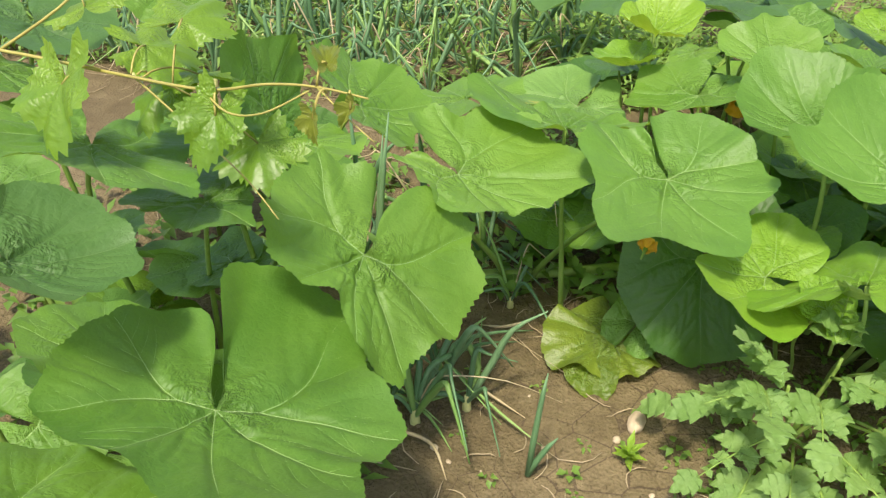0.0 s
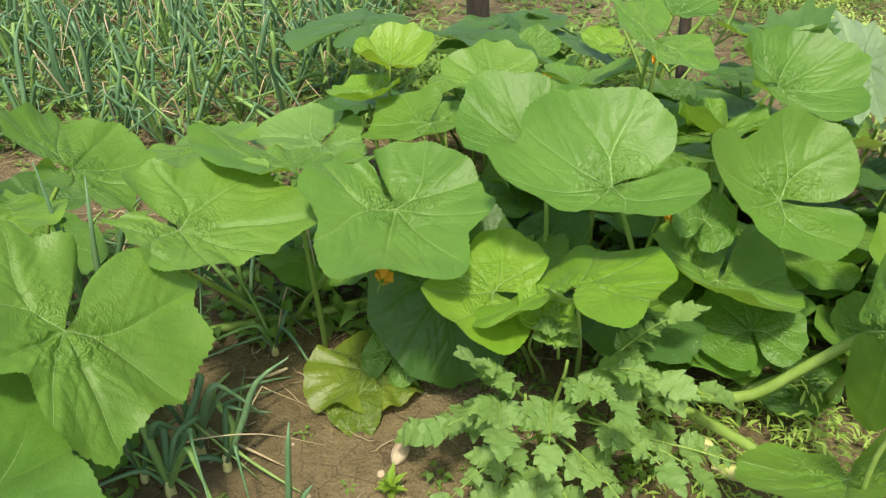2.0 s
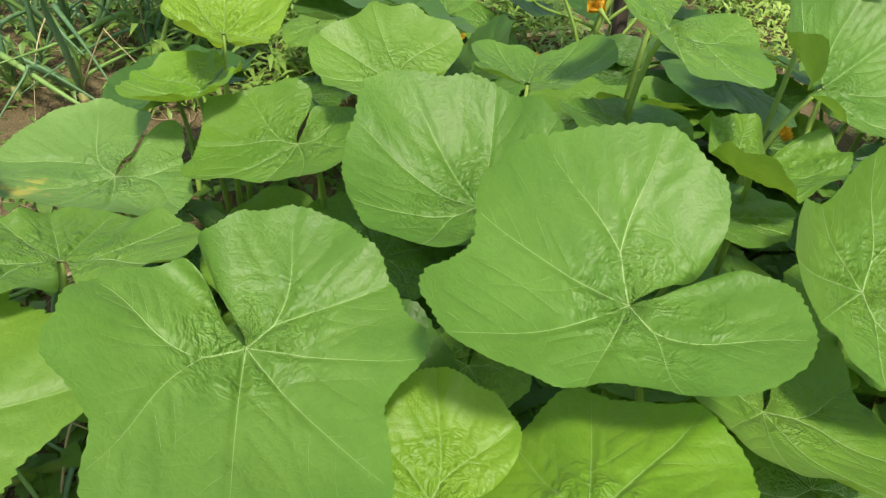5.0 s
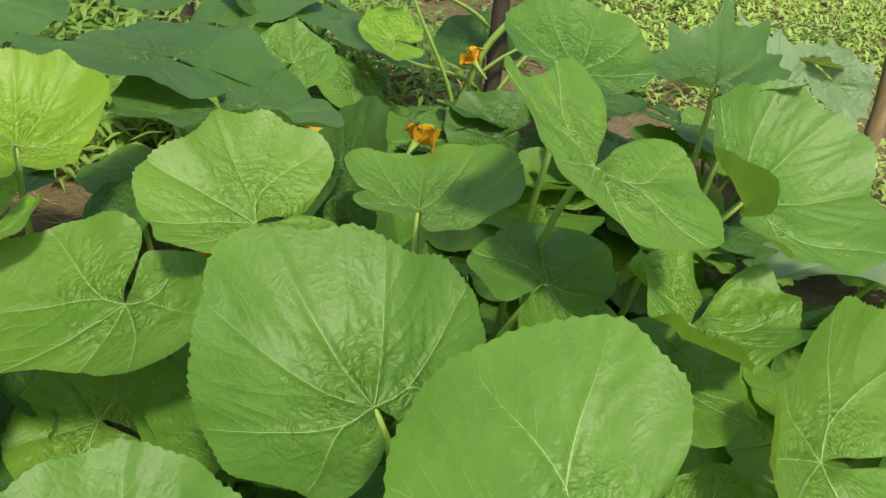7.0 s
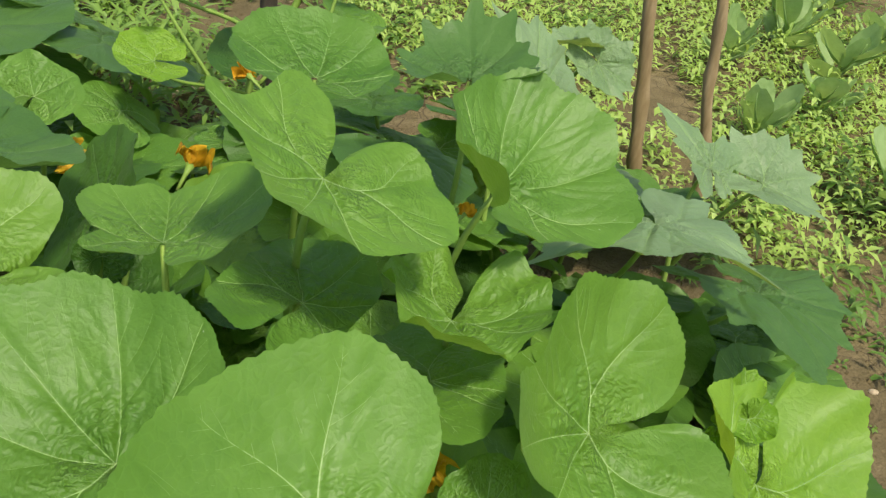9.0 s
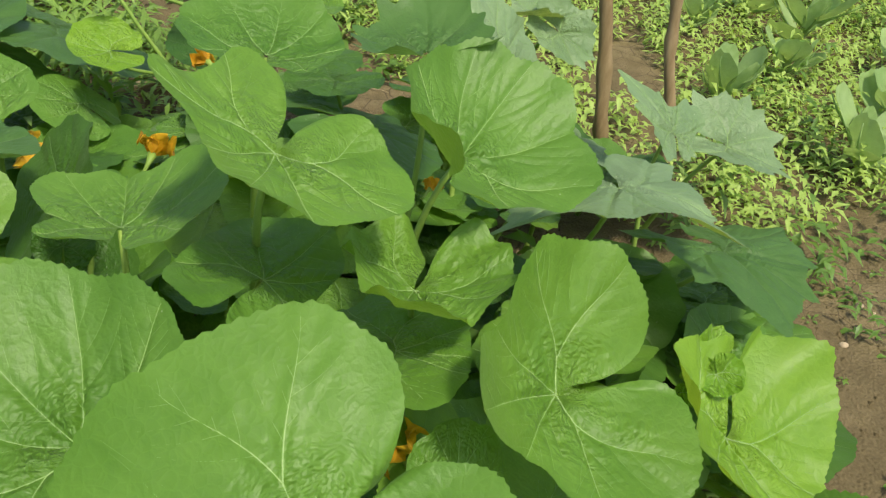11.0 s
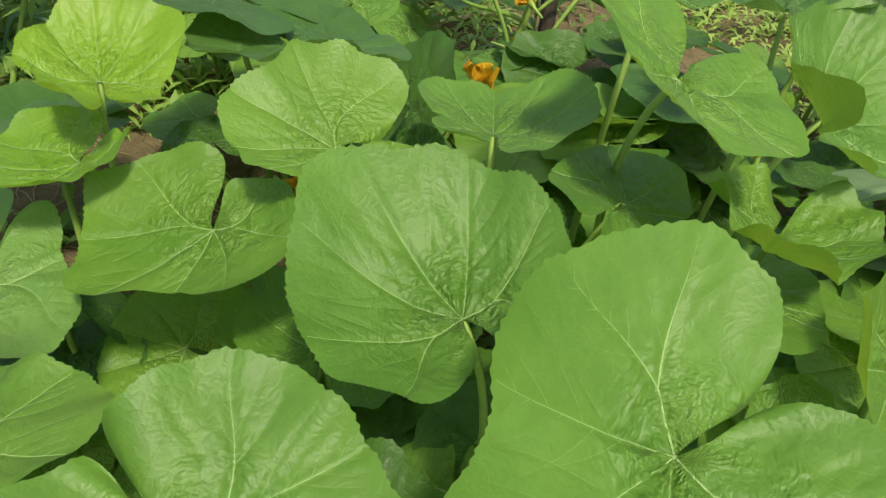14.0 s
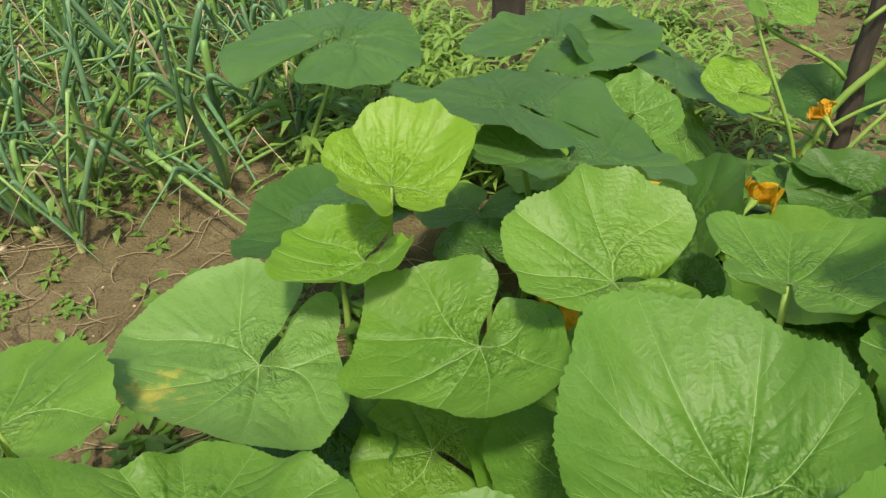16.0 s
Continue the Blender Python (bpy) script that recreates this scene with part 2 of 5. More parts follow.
def soil_material():
    mat, n, l = nodes_of("garden_soil")
    co = n.new("ShaderNodeTexCoord").outputs["Object"]
    big = noise_tex(n, l, co, 1.6, 4.0)
    mid = noise_tex(n, l, co, 14.0, 6.0, 0.6)
    fine = noise_tex(n, l, co, 150.0, 4.0, 0.7)
    tone = math_node(n, l, "ADD", math_node(n, l, "MULTIPLY", big, 0.45), math_node(n, l, "ADD", math_node(n, l, "MULTIPLY", mid, 0.35), math_node(n, l, "MULTIPLY", fine, 0.25)))
    colour = ramp(n, l, tone, [(0.30, (0.066, 0.050, 0.024)), (0.52, (0.148, 0.117, 0.058)), (0.74, (0.275, 0.220, 0.117))])
    crack = n.new("ShaderNodeTexVoronoi")
    crack.feature = "DISTANCE_TO_EDGE"
    crack.inputs["Scale"].default_value = 11.0
    l.new(co, crack.inputs["Vector"])
    gap = math_node(n, l, "LESS_THAN", crack.outputs["Distance"], math_node(n, l, "MULTIPLY", math_node(n, l, "SUBTRACT", big, 0.42), 0.10))
    colour = mix(n, l, math_node(n, l, "MULTIPLY", gap, 0.6), colour, (0.060, 0.042, 0.028))
    grit = n.new("ShaderNodeTexVoronoi")
    grit.inputs["Scale"].default_value = 120.0
    l.new(co, grit.inputs["Vector"])
    height = math_node(n, l, "ADD", math_node(n, l, "MULTIPLY", mid, 1.2), math_node(n, l, "ADD", math_node(n, l, "MULTIPLY", fine, 0.5), math_node(n, l, "MULTIPLY", grit.outputs["Distance"], -0.35)))
    b = n.new("ShaderNodeBsdfPrincipled")
    l.new(colour, b.inputs["Base Color"])
    l.new(bump(n, l, height, 0.9, 0.012), b.inputs["Normal"])
    b.inputs["Roughness"].default_value = 0.95
    b.inputs["Specular IOR Level"].default_value = 0.15
    out = n.new("ShaderNodeOutputMaterial")
    l.new(b.outputs[0], out.inputs["Surface"])
    return mat


SOIL = soil_material()


# ---- mesh helpers ----
def mesh_of(name, verts, faces, material, smooth=True):
    me = bpy.data.meshes.new(name)
    me.from_pydata([tuple(v) for v in verts], [], faces)
    me.materials.append(material)
    if smooth:
        me.polygons.foreach_set("use_smooth", [True] * len(me.polygons))
    me.update()
    return me


def part(name, me, parent, label="", m=None):
    """Links a mesh as one object under a thing or under a part; m is its pose in the parent's space."""
    ob = new(name, me)
    ob.parent = parent
    if m is not None:
        ob.matrix_basis = m
    return tagged(ob, label)


def empty(name, place, label, category, group="", kind=""):
    ob = new(name)
    ob.location = place
    return tagged(ob, label, category, group, kind)


def tube(points, radii, sides=8, ridge=0.0):
    """Vertices and faces of a closed round stem along points, with a radius at each."""
    pts = [Vector(p) for p in points]
    verts, faces = [], []
    side = None
    for i, p in enumerate(pts):
        d = (pts[min(i + 1, len(pts) - 1)] - pts[max(i - 1, 0)]).normalized()
        if side is None:
            side = d.cross(Vector((0.3, 0.9, 0.31))).normalized()
        side = (side - d * side.dot(d)).normalized()
        other = d.cross(side)
        for k in range(sides):
            a = 2 * math.pi * k / sides
            r = radii[i] * (1 + ridge * math.cos(a * 5))
            verts.append(p + (side * math.cos(a) + other * math.sin(a)) * r)
    for i in range(len(pts) - 1):
        for k in range(sides):
            a, b = i * sides + k, i * sides + (k + 1) % sides
            faces.append((a, b, b + sides, a + sides))
    faces.append(tuple(range(sides - 1, -1, -1)))
    faces.append(tuple((len(pts) - 1) * sides + k for k in range(sides)))
    return verts, faces


def bezier(a, b, c, d, steps):
    a, b, c, d = Vector(a), Vector(b), Vector(c), Vector(d)
    out = []
    for i in range(steps + 1):
        t = i / steps
        s = 1 - t
        out.append(a * s**3 + b * 3 * s * s * t + c * 3 * s * t * t + d * t**3)
    return out


def joined(pieces):
    """One list of vertices and faces out of many."""
    verts, faces = [], []
    for v, f in pieces:
        base = len(verts)
        verts.extend(v)
        faces.extend(tuple(i + base for i in face) for face in f)
    return verts, faces


# ---- squash leaves ----
def outline(th, k1, q, c2, s2, c3, s3, slit):
    """Radius of the blade round its stalk; th = 0 is the tip and pi the notch."""
    gap = np.pi - np.abs(th)
    g = (1 + k1 * np.cos(th)) * (1 + q * np.sin(th)) * (1 + c2 * np.cos(2 * th) + s2 * np.sin(2 * th) + c3 * np.cos(3 * th) + s3 * np.sin(3 * th))
    # the notch: narrow at the stalk, its two lobes rounded off where they part
    return g * (0.10 + 0.90 * (1 - np.exp(-((gap / slit) ** 1.25))))


def sag(x, y, s, cup, fold, bend, twist):
    r2 = (x * x + y * y) / s
    return cup * r2 + fold * (np.sqrt(x * x + (0.12 * s) ** 2) - 0.12 * s) + bend * y * y / s * np.where(y > 0, 1, 0.35) + twist * x * y / s


def vein_lines(radius_at, s, rng):
    """The main veins, which fork near the stalk, and their side veins in the plane of the blade: (points, half width at start and end, rank)."""
    lines = []

    def curve(p, heading, end, steps):
        """From p, leaving along heading, to the point end."""
        reach = np.linalg.norm(end - p)
        h = np.array([np.sin(heading), np.cos(heading)]) * reach * 0.45
        t = np.linspace(0, 1, steps)[:, None]
        back = end - (end / (np.linalg.norm(end) + 1e-9)) * reach * 0.35
        return p * (1 - t) ** 3 + (p + h) * 3 * t * (1 - t) ** 2 + back * 3 * t**2 * (1 - t) + end * t**3

    def rim(th, f=0.97):
        r = radius_at(np.array([th]))[0] * f
        return np.array([r * np.sin(th), r * np.cos(th)])

    mains = [(curve(np.zeros(2), rng.uniform(-0.1, 0.1), rim(rng.uniform(-0.08, 0.08)), 13), 0.00070)]
    for side in (-1, 1):
        lead = side * rng.uniform(1.65, 1.95)
        d = np.array([np.sin(lead), np.cos(lead)])
        near = d * s * rng.uniform(0.05, 0.10)
        fork = d * s * rng.uniform(0.20, 0.28)
        mains.append((curve(np.zeros(2), side * rng.uniform(0.6, 0.8), rim(side * rng.uniform(0.55, 0.72)), 13), 0.00070))
        mains.append((curve(np.zeros(2), lead, fork, 5), 0.0012))
        mains.append((curve(fork, lead - side * 0.35, rim(side * rng.uniform(1.25, 1.45)), 12), 0.00070))
        mains.append((curve(fork, lead + side * 0.35, rim(side * rng.uniform(2.15, 2.45)), 11), 0.0008))
    for pts, w in mains:
        n = len(pts)
        lines.append((pts, w, 0.00014 if n > 6 else w * 0.8, 0))
        if n < 8:
            continue
        length = np.linalg.norm(pts[-1] - pts[0])
        for f in np.arange(0.22, 0.92, 0.20 if s > 0.12 else 0.24):
            for side in (-1, 1):
                f1 = f + (0.07 if side > 0 else 0.0) + rng.uniform(-0.02, 0.02)
                i = min(n - 2, int(f1 * (n - 1)))
                p = pts[i] + (pts[i + 1] - pts[i]) * (f1 * (n - 1) - i)
                d = pts[i + 1] - pts[i]
                d = d / (np.linalg.norm(d) + 1e-9)
                turn = side * rng.uniform(0.55, 0.95)
                reach = length * (0.26 + 0.50 * (1 - f1)) * rng.uniform(0.75, 1.1)
                tt = np.linspace(0, 1, 7)
                angs = turn * (1 - 0.45 * tt)
                c, sn = np.cos(angs), np.sin(angs)
                steps = np.stack([d[0] * c + d[1] * sn, -d[0] * sn + d[1] * c], 1) * reach / 6
                q = p + np.vstack([[0, 0], np.cumsum(steps[:-1], 0)])
                rr = np.hypot(q[:, 0], q[:, 1])
                ok = rr < radius_at(np.arctan2(q[:, 0], q[:, 1])) * 0.95
                if not ok.all():
                    q = q[: max(2, int(np.argmin(ok)))]
                lines.append((q, 0.00030, 0.00009, 1))
    return lines


def ripple(u, v, seed):
    """Smooth value noise from -1 to 1 over two coordinates."""
    table = np.random.default_rng(seed).uniform(-1, 1, (64, 64))
    i, j = np.floor(u).astype(int), np.floor(v).astype(int)
    f, g = u - i, v - j
    f, g = f * f * (3 - 2 * f), g * g * (3 - 2 * g)
    a, b = table[i % 64, j % 64], table[(i + 1) % 64, j % 64]
    c, d = table[i % 64, (j + 1) % 64], table[(i + 1) % 64, (j + 1) % 64]
    return (a * (1 - f) + b * f) * (1 - g) + (c * (1 - f) + d * f) * g


def blade_data(seed, s, wid, k1, q, cup, fold, bend, twist, c2, s2, c3, s3, slit, ruffle, rings, spokes, teeth, lobe=0.0, notch=None, shape=()):
    """The blade's surface function, grid and veins."""
    rng = np.random.default_rng(seed)
    ph = rng.uniform(0, 6.28, 8)
    pleat = 0.0036 * min(1.0, s / 0.13)

    ends = np.array([0.0, 0.63, -0.63, 1.35, -1.35, 2.3, -2.3, 1.0, -1.0, 1.85, -1.85]) + rng.uniform(-0.08, 0.08, 11)
    tall = rng.uniform(0.5, 1.3, 11) * np.array([1.0] * 7 + [0.4] * 4)

    def edge(th):
        g = outline(th, k1, q, c2, s2, c3, s3, slit)
        if shape:
            # the leaf's own lobes and hollows, as harmonics round the stalk
            own = shape[0] + sum(shape[2 * h - 1] * np.cos(h * th) + shape[2 * h] * np.sin(h * th) for h in range(1, len(shape) // 2 + 1))
            g = g * np.exp(own)
        live = np.clip((np.pi - np.abs(th)) / 0.5, 0, 1)
        g = g * (1 + live * (0.014 * np.sin(6 * th + ph[0]) + 0.010 * np.sin(11 * th + ph[1]) + 0.014 * np.abs(np.sin(9 * th + ph[7])) - 0.009))
        peak = np.max(tall[:, None] * np.clip(1 - np.abs(th.reshape(1, -1) - ends[:, None]) / 0.16, 0, 1), 0).reshape(th.shape)
        g = g * (1 + live * lobe * (2.1 * peak - 0.8))
        return g * s

    def radius_at(th):
        """Edge radius in the blade's own stretched plane."""
        t = np.arctan2(np.sin(th) / wid, np.cos(th))
        e = edge(t)
        return np.hypot(e * np.sin(t) * wid, e * np.cos(t))

    lines = vein_lines(radius_at, s, rng)
    size = 1.6 * s * max(1.0, wid)
    cells = 150 if s < 0.12 else 260
    step = 2 * size / (cells - 1)
    dent = np.zeros((cells, cells))
    for pts, _, _, rank in lines:
        deep, wide = ((0.030, 0.036), (0.016, 0.015))[rank]
        reach = int(2.2 * wide * s / step) + 1
        span = np.arange(-reach, reach + 1)
        n_sub = (8, 6)[rank]
        dense = np.concatenate([pts[:-1] + (pts[1:] - pts[:-1]) * f for f in np.arange(n_sub) / n_sub] + [pts[-1:]])
        for px, py in dense:
            fi, fj = (px + size) / step, (py + size) / step
            i, j = int(fi), int(fj)
            if i < reach or j < reach or i + reach + 1 > cells or j + reach + 1 > cells:
                continue
            d2 = ((span + i - fi)[:, None] ** 2 + (span + j - fj)[None, :] ** 2) * (step / (wide * s)) ** 2
            win = dent[i - reach : i + reach + 1, j - reach : j + reach + 1]
            np.maximum(win, deep * np.exp(-d2), out=win)

    def dented(x, y):
        u = np.clip((x + size) / step, 0, cells - 1.001)
        v = np.clip((y + size) / step, 0, cells - 1.001)
        i, j = u.astype(int), v.astype(int)
        f, g = u - i, v - j
        return (dent[i, j] * (1 - f) + dent[i + 1, j] * f) * (1 - g) + (dent[i, j + 1] * (1 - f) + dent[i + 1, j + 1] * f) * g

    def height(x, y):
        th = np.arctan2(x / wid, y)
        rho = np.clip(np.hypot(x / wid, y) / (edge(th) + 1e-6), 0, 1.2)
        z = sag(x, y, s, cup, fold, bend, twist)
        wave = np.sin(5 * th + ph[2]) + 0.7 * np.sin(8 * th + ph[3]) + 0.5 * np.sin(13 * th + ph[4])
        z = z + ruffle * s * rho**3 * wave
        z = z + 0.012 * s * (np.sin(x / s * 9 + ph[5]) * np.sin(y / s * 8 + ph[6]))
        # gathers round the stalk: short ridges that cross the main veins, stronger in patches
        far = np.hypot(x, y)
        gather = np.exp(-((far / (0.46 * s)) ** 2)) * np.clip(far / (0.07 * s), 0, 1)
        patch = np.clip(0.62 + 0.75 * ripple(x / (0.20 * s) + 20, y / (0.20 * s) + 20, seed + 1), 0.1, 1.3)
        fan = (th + np.pi) * 4.2 + 0.9 * ripple(far / 0.022, (th + np.pi) * 3, seed + 2)
        z = z + pleat * gather * patch * ripple(far / 0.0085 + 0.8 * ripple(fan, far / 0.03, seed + 3), fan, seed + 4)
        quilt = 0.75 + 0.5 * np.clip(1 - rho, 0, 1)
        z = z - quilt * s * dented(x, y)
        return z

    th = np.linspace(-np.pi, np.pi, spokes + 1)
    tooth = teeth * np.where(np.arange(spokes + 1) % 2 == 0, 1.0, -1.0) * rng.uniform(0.1, 1.6, spokes + 1) * np.clip((np.pi - np.abs(th)) / 0.3, 0, 1)
    e = edge(th)
    rho = np.concatenate([[0.0], np.linspace(0.03, 1.0, rings) ** 1.12])
    grid = rho[:, None] * e[None, :]
    grid[-1] *= 1 + tooth
    far = np.clip(grid / s, 0, 1.2)
    back = np.clip((np.abs(th)[None] - 1.7) / 1.3, 0, 1) ** 2
    close, lean = notch or (0.15, rng.choice([-1.0, 1.0]) * rng.uniform(0.04, 0.16))
    # the notch is a bent teardrop: open at the stalk, its lobes drawn together further out
    turn = th[None] + np.sign(th)[None] * back * (close * far**2 - 0.34 * np.exp(-((far / 0.24) ** 2))) + lean * back * far**2
    x, y = grid * np.sin(turn) * wid, grid * np.cos(turn)
    return x, y, height, lines


def squash_leaf(plant, tint, x, y, z, rx, ry, rz, s, wid, k1, q, cup, fold, bend, twist, c2, s2, c3, s3, slit, root=None, ruffle=0.028, label="", jag=0.018, stalk=0.0065, notch=None, shape=()):
    """One leaf of a plant: blade, veins and stalk. x, y, z is where the stalk meets the blade."""
    seed = int(abs(x * 7919 + y * 104729 + z * 1299709) * 10) % 100000
    fine = bool(shape) or s > 0.16
    spokes = 220 if fine else (120 if s > 0.1 else 80)
    rings = 40 if fine else (16 if s > 0.1 else 11)
    gx, gy, height, lines = blade_data(seed, s, wid, k1, q, cup, fold, bend, twist, c2, s2, c3, s3, slit, ruffle, rings, spokes, (0.011 if jag > 0.04 else 0.006) if s > 0.1 else 0.008, jag * 0.5 if shape and jag < 0.04 else jag, notch, shape)
    gz = height(gx, gy)
    round_stalk = np.linspace(-np.pi, np.pi, spokes + 1)
    near_notch = np.exp(-(((np.pi - np.abs(round_stalk)) / 0.45) ** 2)) * np.where(round_stalk > 0, -0.07, 0.05)
    gz = gz + s * near_notch[None] * np.clip(np.hypot(gx, gy) / s, 0, 1.2) ** 1.5
    count = spokes + 1
    verts = np.stack([gx, gy, gz], -1).reshape(-1, 3)
    faces = []
    for i in range(rings):
        a = i * count
        faces.extend((a + k, a + k + 1, a + count + k + 1, a + count + k) for k in range(spokes))
    me = mesh_of("leaf", verts, faces, LEAF[tint])
    m = pose(x, y, z, rx, ry, rz)
    leaf = part("leaf", me, plant, label, Matrix.Translation(-plant.location) @ m)
    vv, vf, faint = [], [], []
    for pts, w0, w1, rank in lines:
        if len(pts) < 2:
            continue
        d = np.gradient(pts, axis=0)
        d /= np.linalg.norm(d, axis=1)[:, None] + 1e-9
        nrm = np.stack([-d[:, 1], d[:, 0]], 1)
        w = np.linspace(w0, w1, len(pts))[:, None] * (0.6 + 2.0 * s)
        left, right = pts + nrm * w, pts - nrm * w
        base = len(vv)
        h = height(pts[:, 0], pts[:, 1])
        up = 0.0011 if rank == 0 else 0.0007
        for k in range(len(pts)):
            vv += [(left[k, 0], left[k, 1], h[k] + 0.0003), (pts[k, 0], pts[k, 1], h[k] + up), (right[k, 0], right[k, 1], h[k] + 0.0003)]
        for k in range(len(pts) - 1):
            a = base + 3 * k
            vf += [(a, a + 3, a + 4, a + 1), (a + 1, a + 4, a + 5, a + 2)]
            faint += [rank, rank]
    deep = tint in ("dark", "blue", "spotted")
    veins = mesh_of("venation", vv, vf, DARK_VEIN if deep else VEIN)
    veins.materials.append(DARK_SIDE_VEIN if deep else SIDE_VEIN)
    veins.polygons.foreach_set("material_index", faint)
    part("venation", veins, leaf, "pale raised leaf veins")
    inv = m.inverted()
    back = m.to_3x3() @ Vector((0, -1, 0))
    if root is None:
        root = (x + back.x * 0.16 * (s / 0.2), y + back.y * 0.16 * (s / 0.2) + 0.04, -0.01)
    top = m @ Vector((0, 0, float(height(np.zeros(1), np.zeros(1))[0]) - 0.003))
    root = Vector(root)
    down = m.to_3x3() @ Vector((0, -0.45, -1))
    hgt = (top - root).length
    path = bezier(top, top + down.normalized() * hgt * 0.30, root + (top - root) * 0.3 + Vector((0, 0, hgt * 0.12)), root, 12)
    rad = [stalk * (0.75 + 0.55 * i / 12) * (0.7 + s) for i in range(13)]
    tv, tf = tube([inv @ p for p in path], rad, 10, 0.06)
    part("stalk", mesh_of("stalk", tv, tf, STEM), leaf, "ribbed pale green stalk")
    return leaf


front_plant = empty("squash_plant", (0.45, 1.95, 0.0), "sprawling squash plant with broad green leaves in dry soil", "squash plant", "squash plants")
main_plant = empty("squash_plant", (1.1, 2.1, 0.0), "large squash plant with very broad light green leaves", "squash plant", "squash plants")
right_plant = empty("squash_plant", (1.6, 1.75, 0.0), "squash plant with lime and deep green leaves beside tomatoes", "squash plant", "squash plants")
back_plant = empty("squash_plant", (1.3, 2.9, 0.0), "squash plant with blue-green leaves climbing towards a stake", "squash plant", "squash plants")
silver_plant = empty("courgette_plant", (2.1, 2.3, 0.0), "courgette plant with jagged silvery grey-green leaves", "squash plant", "squash plants")
left_plant = empty("squash_plant", (-0.1, 1.6, 0.0), "squash plant half shaded below a grape vine", "squash plant", "squash plants")
squash_leaf(front_plant, "green", 0.826, 1.875, 0.450, -19.7, 0.9, -151.2, 0.178, 1.021, 0.009, 0.080, 0.117, 0.198, 0.154, -0.190, -0.043, 0.034, 0.012, -0.004, 0.081, root=(0.56, 2.08, 0.02), jag=0.036, notch=(0.14, 0.03), shape=(0.058, 0.171, 0.004, 0.001, 0.075, 0.036, 0.021, -0.043, 0.018, 0.034, -0.018, 0.041, 0.010, 0.038, 0.028, 0.010, 0.033), ruffle=0.045)
squash_leaf(front_plant, "bright", 0.412, 1.787, 0.471, -16.8, -3.7, -109.6, 0.194, 0.972, 0.071, -0.105, 0.133, 0.098, 0.018, 0.001, -0.075, -0.061, 0.016, -0.018, 0.243, root=(0.50, 2.06, 0.02), jag=0.054, notch=(0.17, -0.05), shape=(-0.053, 0.059, -0.159, 0.040, 0.046, -0.103, -0.037, -0.030, -0.008, 0.009, -0.047, -0.036, 0.015), ruffle=0.045)
squash_leaf(front_plant, "bright", 0.298, 1.484, 0.468, -22.5, -39.6, -165.6, 0.208, 0.929, -0.050, -0.094, 0.106, -0.072, 0.031, 0.153, -0.079, -0.005, 0.014, -0.048, 0.205, root=(0.30, 1.98, 0.0), jag=0.045, ruffle=0.045, notch=(0.10, 0.12), shape=(-0.004, -0.077, -0.015, -0.019, -0.015, -0.045, -0.052, 0.030, -0.076, -0.018, -0.072, 0.010, -0.020))
squash_leaf(front_plant, "green", 0.169, 1.140, 0.429, 4.7, -19.8, -160.0, 0.244, 0.987, 0.003, -0.098, 0.094, 0.037, 0.217, -0.042, -0.035, -0.013, 0.008, -0.089, 0.128, jag=0.027, ruffle=0.035, notch=(0.24, -0.16), shape=(0.025, 0.038, -0.023, 0.097, 0.027, 0.076, -0.012, 0.031, -0.032, 0.074, -0.044, -0.001, -0.036))
squash_leaf(left_plant, "blue", -0.084, 1.156, 0.638, -34.1, 7.5, -43.9, 0.142, 1.000, -0.002, -0.013, 0.188, 0.134, 0.179, -0.029, -0.057, -0.002, 0.001, 0.014, 0.249, notch=(0.15, 0.00), shape=(0.006, 0.047, 0.099, 0.060, -0.083, 0.016, -0.069, -0.002, 0.081))
squash_leaf(left_plant, "green", 0.068, 0.858, 0.494, -17.7, -12.2, -63.7, 0.185, 1.001, 0.009, 0.009, 0.001, -0.001, -0.032, 0.022, -0.041, 0.005, 0.020, 0.009, 0.200, ruffle=0.045)
squash_leaf(left_plant, "green", -0.164, 1.500, 0.630, 2.9, -22.3, -147.9, 0.177, 1.019, 0.018, -0.044, 0.046, -0.012, 0.037, -0.011, -0.038, -0.006, -0.004, 0.002, 0.229, jag=0.054, notch=(0.16, 0.16), shape=(0.027, 0.064, 0.032, 0.074, -0.008, 0.044, -0.040, -0.063, -0.123), ruffle=0.045)
squash_leaf(left_plant, "green", -0.015, 1.564, 0.497, 9.2, -3.9, -128.4, 0.141, 0.919, 0.002, 0.026, 0.039, 0.158, -0.056, -0.003, -0.019, 0.021, 0.055, 0.009, 0.248, jag=0.054, notch=(0.14, -0.08), shape=(0.004, -0.075, 0.079, 0.055, 0.127, 0.065, 0.082, 0.029, 0.040), ruffle=0.045)
squash_leaf(left_plant, "green", 0.072, 1.705, 0.597, 10.2, 66.3, 8.6, 0.136, 1.012, -0.023, -0.049, 0.077, 0.112, 0.057, -0.161, -0.061, -0.011, -0.025, -0.059, 0.188, notch=(0.17, -0.03), shape=(0.001, 0.027, -0.123, 0.018, 0.034, 0.001, -0.037, 0.073, -0.104), ruffle=0.045)
squash_leaf(left_plant, "bright", 0.089, 1.714, 0.548, -1.8, -5.5, 5.9, 0.141, 1.015, -0.007, -0.002, -0.009, -0.046, 0.010, -0.128, -0.045, -0.039, 0.039, -0.035, 0.232, notch=(0.14, -0.01), shape=(-0.007, -0.085, 0.010, -0.019, -0.055, -0.015, -0.002, 0.007, -0.070), ruffle=0.045)
